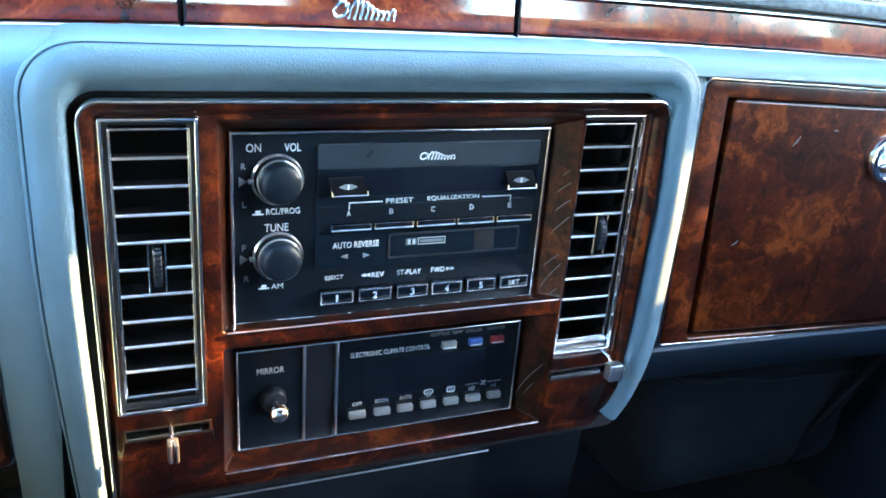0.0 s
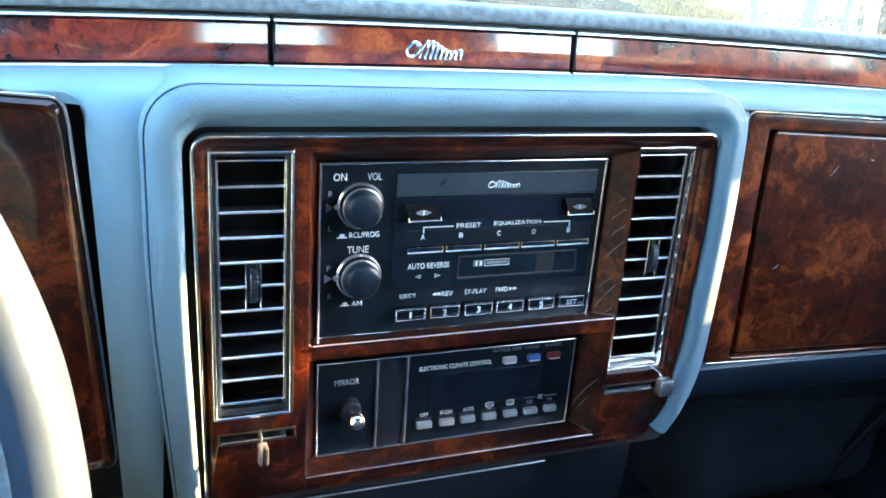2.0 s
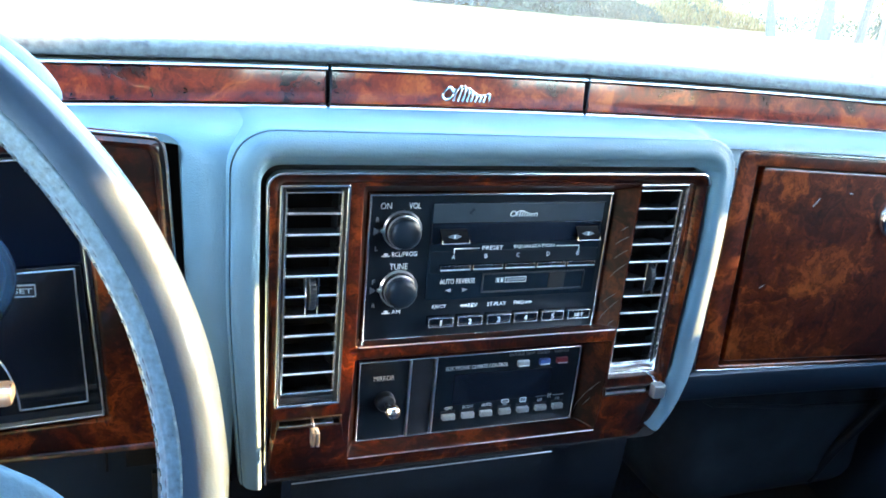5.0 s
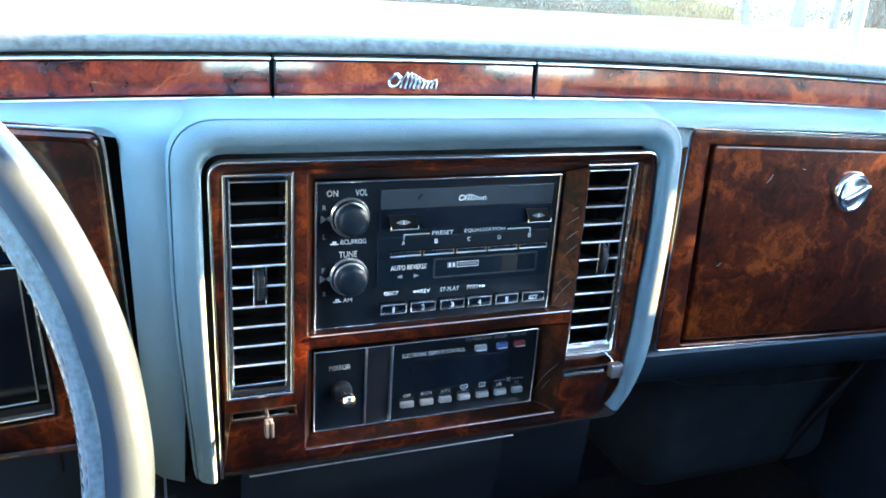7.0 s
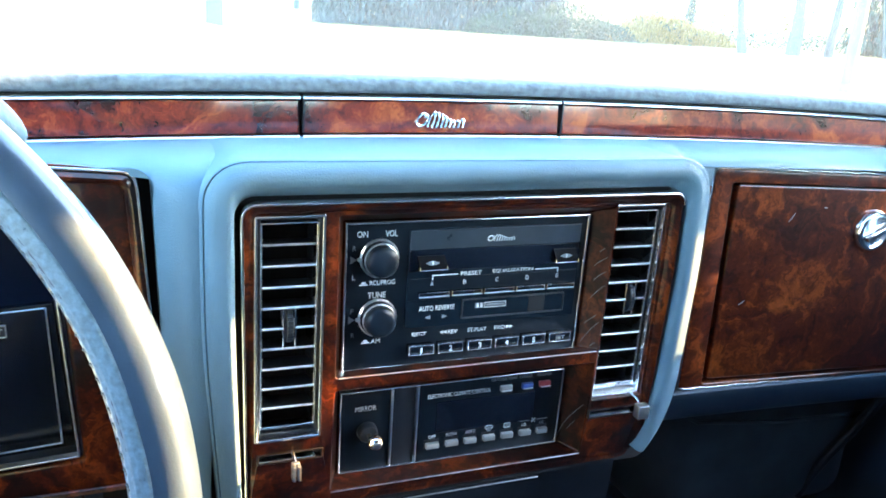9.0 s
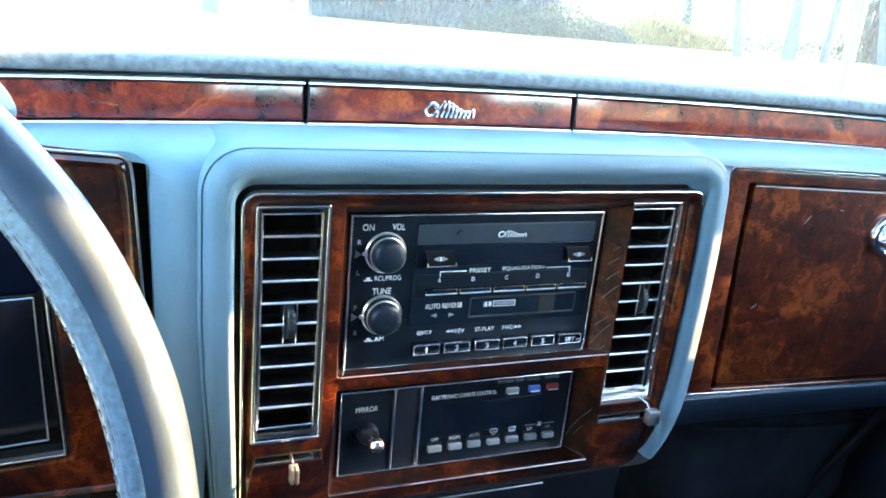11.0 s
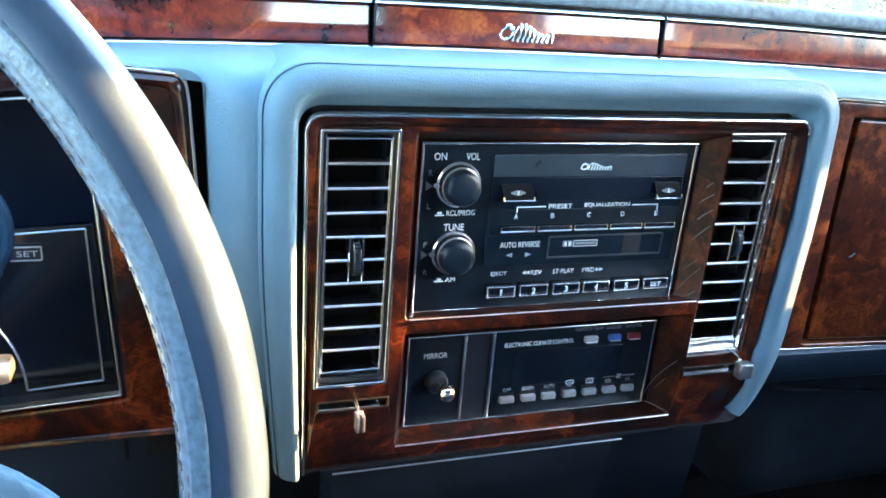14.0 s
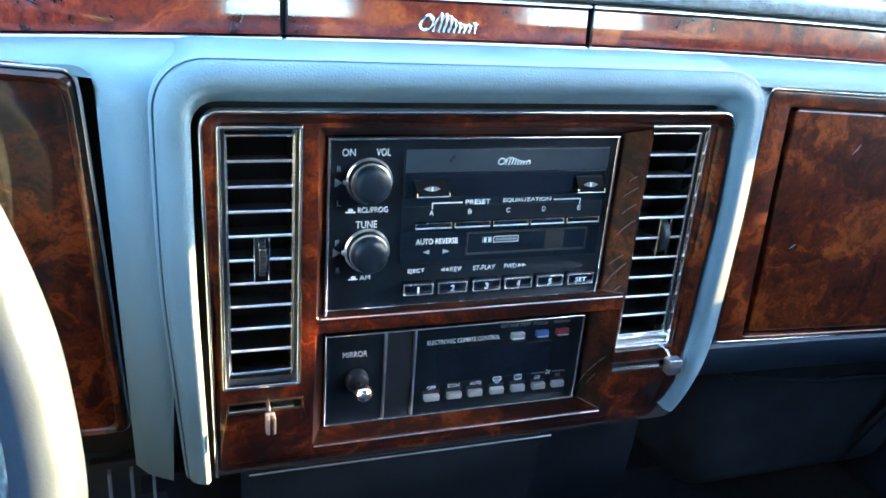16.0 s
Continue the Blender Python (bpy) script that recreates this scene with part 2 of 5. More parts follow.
def block(x0, x1, y0, y1, z0, z1, bevel=0.0, seg=2):
    bm = bmesh.new()
    bmesh.ops.create_cube(bm, size=1)
    for v in bm.verts:
        v.co = ((x0 + x1) / 2 + v.co.x * (x1 - x0), (y0 + y1) / 2 + v.co.y * (y1 - y0), (z0 + z1) / 2 + v.co.z * (z1 - z0))
    if bevel:
        bmesh.ops.bevel(bm, geom=list(bm.edges), offset=bevel, segments=seg, affect="EDGES", profile=0.5)
    return bm


def tube(points, radius, n=8, closed=False):
    """A round bar along points; radius a number or one for each point."""
    pts = [Vector(p) for p in points]
    rad = radius if isinstance(radius, (list, tuple)) else [radius] * len(pts)
    rows = []
    for i, p in enumerate(pts):
        a = pts[i - 1] if i or closed else p
        b = pts[(i + 1) % len(pts)] if i + 1 < len(pts) or closed else p
        d = (b - a).normalized()
        u = d.cross(Vector((0.13, -0.7, 0.7)))
        u = (u if u.length > 1e-3 else d.cross(Vector((1, 0, 0)))).normalized()
        v = d.cross(u)
        rows.append([p + (u * math.cos(2 * math.pi * k / n) + v * math.sin(2 * math.pi * k / n)) * rad[i] for k in range(n)])
    if closed:
        rows.append(rows[0])
    bm = loft(rows, True)
    if closed:
        bmesh.ops.remove_doubles(bm, verts=bm.verts, dist=1e-6)
    else:
        bm.verts.ensure_lookup_table()
        for k in (0, len(rows) - 1):
            bm.faces.new([bm.verts[k * n + j] for j in range(n)])
    return bm


# ---- the car's shell, closed round the camera ----
def shell():
    floor = part("floor", block(-0.86, 0.86, -1.9, 0.95, 0.24, 0.28), CARPET)
    tagged(floor, "dark blue carpeted car floor", "floor", kind="structure")
    hump = [[(x, y, 0.28 + h) for x, h in ((-0.17, 0.0), (-0.13, 0.09), (-0.06, 0.13), (0.06, 0.13), (0.13, 0.09), (0.17, 0.0))] for y in (-1.8, -0.2, 0.3, 0.9)]
    tunnel = part("floor_tunnel", loft(hump), CARPET)
    tagged(tunnel, "dark blue carpet over the transmission tunnel", "floor", kind="structure")
    wall = part("wall_firewall", loft([[(-0.86, 0.40, 0.28), (0.86, 0.40, 0.28)], [(-0.86, 0.46, 0.50), (0.86, 0.46, 0.50)], [(-0.86, 0.48, 0.86), (0.86, 0.48, 0.86)]]), CARPET)
    tagged(wall, "dark carpeted firewall under the dash", "wall", kind="structure")
    roof = part("ceiling", loft([[(x, y, 1.345 + 0.035 * (1 - (x / 0.7) ** 2) - 0.03 * ((y + 0.9) / 0.9) ** 2) for x in (-0.70, -0.45, -0.15, 0.15, 0.45, 0.70)] for y in (-1.93, -1.3, -0.8, -0.4, -0.16)]), HEADLINER)
    roof.modifiers.new("thick", "SOLIDIFY").thickness = 0.03
    tagged(roof, "blue grey cloth headliner", "ceiling", kind="structure")
    for side, nm in ((1, "wall_right_door"), (-1, "wall_left_door")):
        s = side
        door = part(nm, block(min(s * 0.75, s * 0.82), max(s * 0.75, s * 0.82), -1.9, 0.14, 0.28, 0.945, 0.012), VINYL_DARK)
        kick = part("wall_kick", block(min(s * 0.75, s * 0.82), max(s * 0.75, s * 0.82), 0.14, 0.45, 0.28, 0.875, 0.004), VINYL_DARK)
        tagged(kick, "dark cabin side ahead of the door", "wall", kind="structure")
        tagged(door, "blue grey vinyl door panel below the side window", "wall", kind="structure")
        rail = part("trim", tube([(s * 0.72, -1.8, 1.33), (s * 0.715, -0.9, 1.345), (s * 0.71, -0.25, 1.335)], 0.030, 10), HEADLINER)
        sec = ((-0.364, 1.345), (-0.230, 1.247), (-0.0395, 1.10), (-0.0385, 1.055), (-0.028, 1.035), (0.09, 0.90), (0.29, 0.90), (0.22, 1.00), (0.122, 1.16), (0.00, 1.345))
        pillar = loft([[(s * x, y, z) for y, z in sec] for x in (0.705, 0.755)], True)
        pillar.verts.ensure_lookup_table()
        for k in (0, 10):
            pillar.faces.new([pillar.verts[k + q] for q in range(10)])
        tagged(part("trim", pillar, HEADLINER), "cloth covered windscreen pillar", "trim", kind="structure")
        tagged(rail, "cloth covered roof rail", "trim", kind="structure")
        post = part("trim", block(min(s * 0.73, s * 0.79), max(s * 0.73, s * 0.79), -0.86, -0.76, 0.94, 1.34, 0.01), HEADLINER)
        quarter = part("wall_quarter", block(min(s * 0.73, s * 0.79), max(s * 0.73, s * 0.79), -1.9, -1.62, 0.94, 1.36, 0.01), HEADLINER)
        sill = part("trim", block(min(s * 0.735, s * 0.785), max(s * 0.735, s * 0.785), -1.63, -0.85, 0.94, 1.035, 0.008), HEADLINER)
        tagged(sill, "cloth covered rear window sill", "trim", kind="structure")
        tagged(quarter, "plain cloth covered rear quarter", "wall", kind="structure")
        tagged(post, "cloth covered door post", "trim", kind="structure")
    # unseen side panels added to hold back sky light from the rear sides
    for nm, x, y1 in (("wall_left_light_block", -0.815, -0.75), ("wall_right_light_block", 0.815, -1.62)):
        side = part(nm, block(x - 0.025, x + 0.025, -1.9, y1, 0.94, 1.36, 0.01), HEADLINER)
        tagged(side, "added unseen cabin side panel that blocks side light", "wall", kind="structure")
    for x0, x1, z0, z1 in ((-0.86, 0.86, 0.24, 1.125), (-0.86, -0.34, 1.125, 1.36), (0.37, 0.86, 1.125, 1.36)):
        back = part("wall_rear", block(x0, x1, -1.95, -1.88, z0, z1), VINYL_DARK)
        tagged(back, "plain rear cabin wall beside the rear window opening", "wall", kind="structure")
    # unseen stand-ins for seat backs and driver, added to block light from behind
    partition = part("wall_light_block", block(-0.10, 0.74, -0.66, -0.60, 0.28, 1.02, 0.02), VINYL_DARK)
    tagged(partition, "added dark partition in place of seat backs, blocking light from behind", "wall", kind="structure")
    near = part("wall_light_block", block(-0.74, -0.10, -0.63, -0.57, 0.28, 1.33, 0.02), VINYL_DARK)
    tagged(near, "added dark partition in place of the driver's body, blocking light", "wall", kind="structure")
    cowl = part("trim", loft([[(x, y - 0.28 * (x / 0.8) ** 2, z) for x in np.linspace(-0.80, 0.80, 15)] for y, z in ((0.50, 0.84), (0.56, 0.878), (0.84, 0.862))]), CAR_PAINT)
    tagged(cowl, "white painted cowl panel under the windscreen", "trim", kind="structure")
    # windscreen
    m, nt, b = material("screen_glass")
    nt.nodes.remove(b)
    tr, gl = nt.nodes.new("ShaderNodeBsdfTransparent"), node(nt, "ShaderNodeBsdfGlossy", Roughness=0.02)
    tr.inputs[0].default_value = (0.68, 0.77, 0.77, 1)
    mix, fr = nt.nodes.new("ShaderNodeMixShader"), node(nt, "ShaderNodeFresnel", IOR=1.35)
    nt.links.new(fr.outputs[0], mix.inputs[0])
    nt.links.new(tr.outputs[0], mix.inputs[1])
    nt.links.new(gl.outputs[0], mix.inputs[2])
    # a thin film of dust that catches the low sun
    dust, veil = nt.nodes.new("ShaderNodeBsdfTranslucent"), nt.nodes.new("ShaderNodeMixShader")
    dust.inputs[0].default_value = (0.86, 0.97, 1.0, 1)
    film_noise = node(nt, "ShaderNodeTexNoise", Scale=9.0, Detail=6.0)
    nt.links.new(mapped(nt, (1, 1, 1)), film_noise.inputs["Vector"])
    amount = nt.nodes.new("ShaderNodeMapRange")
    amount.inputs["To Min"].default_value, amount.inputs["To Max"].default_value = 0.009, 0.024
    nt.links.new(film_noise.outputs[0], amount.inputs[0])
    nt.links.new(amount.outputs[0], veil.inputs[0])
    nt.links.new(mix.outputs[0], veil.inputs[1])
    nt.links.new(dust.outputs[0], veil.inputs[2])
    nt.links.new(veil.outputs[0], nt.nodes["Material Output"].inputs[0])
    xs = np.linspace(-0.74, 0.74, 13)
    pane = part("window_windscreen", loft([[(x * (1 - 0.05 * f), 0.56 - 0.67 * f - 0.30 * (x / 0.8) ** 2 * (1 - 0.5 * f), 0.880 + 0.45 * f - 0.02 * f * f) for x in xs] for f in (-0.12, 0, 0.25, 0.5, 0.75, 1)]), m)
    if sum(p.normal.z for p in pane.data.polygons) > 0:      # the glass faces the cabin
        pane.data.flip_normals()
    tagged(pane, "clear curved windscreen glass", "windscreen", kind="structure")


shell()


# ---- the road outside ----
def outside():
    m, nt, b = material("grass_and_road")
    n1, n2 = node(nt, "ShaderNodeTexNoise", Scale=0.25, Detail=6.0), node(nt, "ShaderNodeTexNoise", Scale=9.0, Detail=6.0)
    v = mapped(nt, (1, 1, 1))
    nt.links.new(v, n1.inputs["Vector"])
    nt.links.new(v, n2.inputs["Vector"])
    sm = nt.nodes.new("ShaderNodeMath")
    sm.operation = "MULTIPLY_ADD"
    sm.inputs[1].default_value = 0.5
    nt.links.new(n2.outputs[0], sm.inputs[0])
    nt.links.new(n1.outputs[0], sm.inputs[2])
    nt.links.new(ramp(nt, sm.outputs[0], [(0.45, (0.10, 0.10, 0.045)), (0.75, (0.24, 0.20, 0.09)), (1.0, (0.30, 0.25, 0.11))]), b.inputs["Base Color"])
    b.inputs["Roughness"].default_value = 0.9
    g = part("ground", loft([[(x, y, 0) for x in (-400, 0, 400)] for y in (-300, 0, 600)]), m)
    tagged(g, "dry winter grass ground", "ground", kind="structure")
    asphalt = plain("worn_asphalt", (0.17, 0.185, 0.19), 0.85, var=0.12, scale=1.5, bumps=0.5, bump_scale=90)
    r = part("road", loft([[(x, y - 0.10 * x, 0.02) for x in (-90, -30, 0, 30, 90)] for y in (3.0, 14.5)]), asphalt)
    tagged(r, "pale worn sunlit asphalt road", "road", kind="structure")
    bark = plain("bark", (0.055, 0.078, 0.092), 0.9, var=0.2, scale=7, bumps=1.0, bump_scale=30)
    leaf = plain("dry_leaves", (0.10, 0.075, 0.04), 0.7, var=0.5, scale=2.5)
    leaf2 = plain("evergreen_leaves", (0.034, 0.088, 0.080), 0.7, var=0.5, scale=2.5)

    def mixed(name, low, high):
        """Leaves and stalks that vary from one to the next."""
        m2, t2, b2 = material(name)
        info = t2.nodes.new("ShaderNodeNewGeometry")
        t2.links.new(ramp(t2, info.outputs["Random Per Island"], [(0.0, low), (0.5, [(p + q) / 2 for p, q in zip(low, high)]), (1.0, high)]), b2.inputs["Base Color"])
        b2.inputs["Roughness"].default_value = 0.8
        return m2

    sere = mixed("sere_woods", (0.055, 0.055, 0.032), (0.20, 0.155, 0.07))
    reeds = mixed("grey_green_brush", (0.035, 0.058, 0.050), (0.10, 0.13, 0.095))

    def tree(x, y, h, r, seed, green):
        rng = random.Random(seed)
        t = thing("tree", (x, y, 0), "tall %s tree beyond the road" % ("evergreen" if green else "bare branched autumn"), "tree", "trees beyond the road")
        bm = bmesh.new()
        def limb(p, d, length, rad, depth):
            pts, rs = [p], [rad]
            for i in range(5):
                d = (d + Vector((rng.uniform(-.18, .18), rng.uniform(-.18, .18), rng.uniform(-.05, .12)))).normalized()
                p = p + d * length / 5
                pts.append(p)
                rs.append(rad * (1 - 0.16 * (i + 1)))
                if depth and i >= (2 if depth == 2 else 1):
                    for _ in range(2):
                        a = rng.uniform(0, 6.28)
                        limb(p, (d * 0.5 + Vector((math.cos(a), math.sin(a), 0.25))).normalized(), length * 0.45, rs[-1] * 0.5, depth - 1)
            b2 = tube(pts, rs, 7)
            me = bpy.data.meshes.new("t")
            b2.to_mesh(me)
            b2.free()
            bm.from_mesh(me)
            bpy.data.meshes.remove(me)
            if depth < 2:
                tips.append((pts[-1], length))
        tips = []
        base = Vector((x, y, -0.1))
        limb(base, Vector((0, 0, 1)), h, r, 2)
        part("trunk", bm, bark, t)
        verts, faces = [], []
        for p, l in tips:
            for _ in range(26 if green else 12):
                c = p + Vector((rng.gauss(0, 0.5), rng.gauss(0, 0.5), rng.gauss(0, 0.4))) * (0.6 + l * 0.3)
                u = Vector((rng.gauss(0, 1), rng.gauss(0, 1), rng.gauss(0, 1))).normalized() * rng.uniform(0.08, 0.2)
                w = u.cross(Vector((rng.gauss(0, 1), rng.gauss(0, 1), rng.gauss(0, 1)))).normalized() * rng.uniform(0.05, 0.13)
                k = len(verts)
                verts += [c - u, c + w, c + u, c - w]
                faces.append((k, k + 1, k + 2, k + 3))
        me = bpy.data.meshes.new("crown")
        me.from_pydata(verts, [], faces)
        finish("crown", me, leaf2 if green else leaf, t, smooth=0)

    spots = ((14.85, 16.9, 9, 0.13, 1, 0), (16.7, 17.1, 9, 0.20, 2, 0), (17.05, 17.4, 8, 0.13, 3, 1), (17.75, 16.9, 8, 0.13, 4, 0), (20.9, 17.6, 9, 0.22, 8, 1), (21.5, 16.8, 8, 0.2, 10, 1), (6.0, 30, 10, 0.2, 5, 0), (11.0, 28, 10, 0.22, 6, 0), (-5, 32, 10, 0.22, 7, 0), (20, 26, 9, 0.2, 9, 0), (1, 34, 10, 0.2, 11, 0))
    for s in spots:
        tree(*s)
    rng = random.Random(5)
    belts = (("hedge", 30000, 4.7, 11.5, 2.3, 0.10, (0.032, 0.056, 0.064), (0.085, 0.120, 0.125), "tall grey leafless hedge along the far side of the road", "hedge"),
             ("shrubs", 12000, 8.5, 13.2, 0.95, 0.06, (0.028, 0.050, 0.042), (0.07, 0.11, 0.085), "low grey green shrubs along the far side of the road", "shrubs"),
             ("dry_grass", 12000, 12.4, 16.5, 0.75, 0.09, (0.13, 0.11, 0.045), (0.26, 0.21, 0.09), "tall dry yellow grass along the far side of the road", "grass"),
             ("evergreen_thicket", 12000, 20.6, 26.0, 4.5, 0.13, (0.020, 0.050, 0.050), (0.05, 0.110, 0.105), "dense evergreen thicket beside the trees", "thicket"))
    for nm, count, xa, xb, high, size, low, light, lb, cat in belts:
        verts, faces = [], []
        for _ in range(count):
            x = rng.uniform(xa, xb)
            top = high * (0.85 + 0.12 * math.sin(x * 2.3) + 0.10 * math.sin(x * 5.9 + 1.0))
            if nm != "hedge":
                top *= 1.0 if nm == "evergreen_thicket" else math.sin(math.pi * (x - xa) / (xb - xa)) ** 0.5
            c = Vector((x, 22.4 - 0.17 * x + rng.gauss(0, 0.30) - (0.5 if nm == "shrubs" else 0.0), max(0.02, rng.random() ** 1.1 * top)))
            u = Vector((rng.gauss(0, 0.3), rng.gauss(0, 0.3), 1.0 if nm != "shrubs" else rng.gauss(0, 0.6))).normalized() * rng.uniform(0.5, 1.6) * size
            w = u.cross(Vector((rng.gauss(0, 1), rng.gauss(0, 1), 0.2))).normalized() * rng.uniform(0.10, 0.28) * size
            k = len(verts)
            verts += [c - u, c + w, c + u, c - w]
            faces.append((k, k + 1, k + 2, k + 3))
        me = bpy.data.meshes.new(nm)
        me.from_pydata(verts, [], faces)
        tagged(finish(nm, me, mixed(nm + "_leaves", low, light), smooth=0), lb, cat, kind="stuff")
    # pale brush round the trees, and woods far off on the sunny side
    for nm, count, area, high, size, lb in (("undergrowth", 12000, (13.5, 30.0, 19.0, 24.0), 3.2, 0.09, "sparse pale brush between the trees"), ("far_woods", 32000, (42.0, 50.0, -62.0, 38.0), 9.0, 0.9, "low brown woods far off beside the road")):
        verts, faces = [], []
        for _ in range(count):
            x, y = rng.uniform(*area[:2]), rng.uniform(*area[2:])
            grow = 1.42 if y < -15 else 1.2
            c = Vector((x, y, max(0.02, grow * rng.random() ** (1.4 if nm == "undergrowth" else 0.9) * high * ((0.75 if nm == "undergrowth" else 0.72 + 0.20 * math.sin(y * 0.21 + 1.0)) + 0.25 * math.sin(y * 0.5) * math.sin(x * 0.9 + y * 1.7)))))
            u = Vector((rng.gauss(0, 0.4), rng.gauss(0, 0.4), rng.gauss(0, 1))).normalized() * rng.uniform(0.4, 1.0) * size
            w = u.cross(Vector((rng.gauss(0, 1), rng.gauss(0, 1), 0.2))).normalized() * rng.uniform(0.1, 0.4) * size
            k = len(verts)
            verts += [c - u, c + w, c + u, c - w]
            faces.append((k, k + 1, k + 2, k + 3))
        me = bpy.data.meshes.new(nm)
        me.from_pydata(verts, [], faces)
        tagged(finish(nm, me, reeds if nm == "undergrowth" else sere, smooth=0), lb, "brush" if nm == "undergrowth" else "woods", kind="stuff")
    post_mat = plain("weathered_grey_post", (0.075, 0.090, 0.098), 0.6, var=0.1, scale=4)
    for x, y, r, h, lb in ((1.2, 12.2, 0.20, 3.2, "square pale painted post by the road"), (9.62, 8.6, 0.085, 5.0, "slim white roadside pole")):
        p = thing("post", (x, y, 0), lb, "post")
        part("shaft", tube([(x, y, -0.1), (x, y, h * 0.5), (x + 0.02, y, h)], [r, r * 0.97, r * 0.95], 12 if r < 0.1 else 4), post_mat, p)
        part("base_collar", tube([(x, y, -0.05), (x, y, 0.10), (x, y, 0.14)], [r * 1.35, r * 1.3, r], 12 if r < 0.1 else 4), post_mat, p)
    # the car's own bonnet
    hood = thing("car_bonnet", (0, 0.8, 0.8), "white painted car bonnet beyond the windscreen", "bonnet")
    rows = []
    for y, z, wd in ((0.80, 0.835, 0.74), (0.90, 0.858, 0.75), (1.4, 0.862, 0.77), (1.9, 0.855, 0.76), (2.2, 0.835, 0.75), (2.26, 0.80, 0.74)):
        rows.append([(x * wd, y - 0.20 * abs(x) ** 2, z + 0.018 * math.exp(-(x / 0.09) ** 2) - 0.05 * abs(x) ** 6 + 0.02 * (1 - x * x)) for x in np.linspace(-1, 1, 41)])
    part("panel", loft(rows), CAR_PAINT, hood)
    for s in (-1, 1):
        f = part("fender", loft([[(s * (0.76 + dx), y, z) for dx, z in ((0.0, 0.78), (0.0, 0.825), (0.04, 0.842), (0.12, 0.83), (0.16, 0.80), (0.16, 0.45))] for y in (0.78, 1.5, 2.3)]), CAR_PAINT, hood)


outside()


# ---- dash pad ----
def strip_y(x):
    return 0.0975


def crown(bm):
    """The whole dash falls off a little towards its ends."""
    for v in (bm.verts if isinstance(bm, bmesh.types.BMesh) else bm.vertices):
        v.co.z -= 0.05 * v.co.x ** 2
    return bm


def smooth01(a, b, x):
    t = min(1, max(0, (x - a) / (b - a)))
    return t * t * (3 - 2 * t)


def front_y(x):
    """How far the lower pad reaches towards the seats."""
    return -0.001 + 0.054 * smooth01(0.158, 0.200, x) + 0.029 * (1 - smooth01(-0.245, -0.196, x))


dash = thing("dashboard", (0, 0.10, 0.60), "blue grey padded vinyl car dashboard", "dashboard")


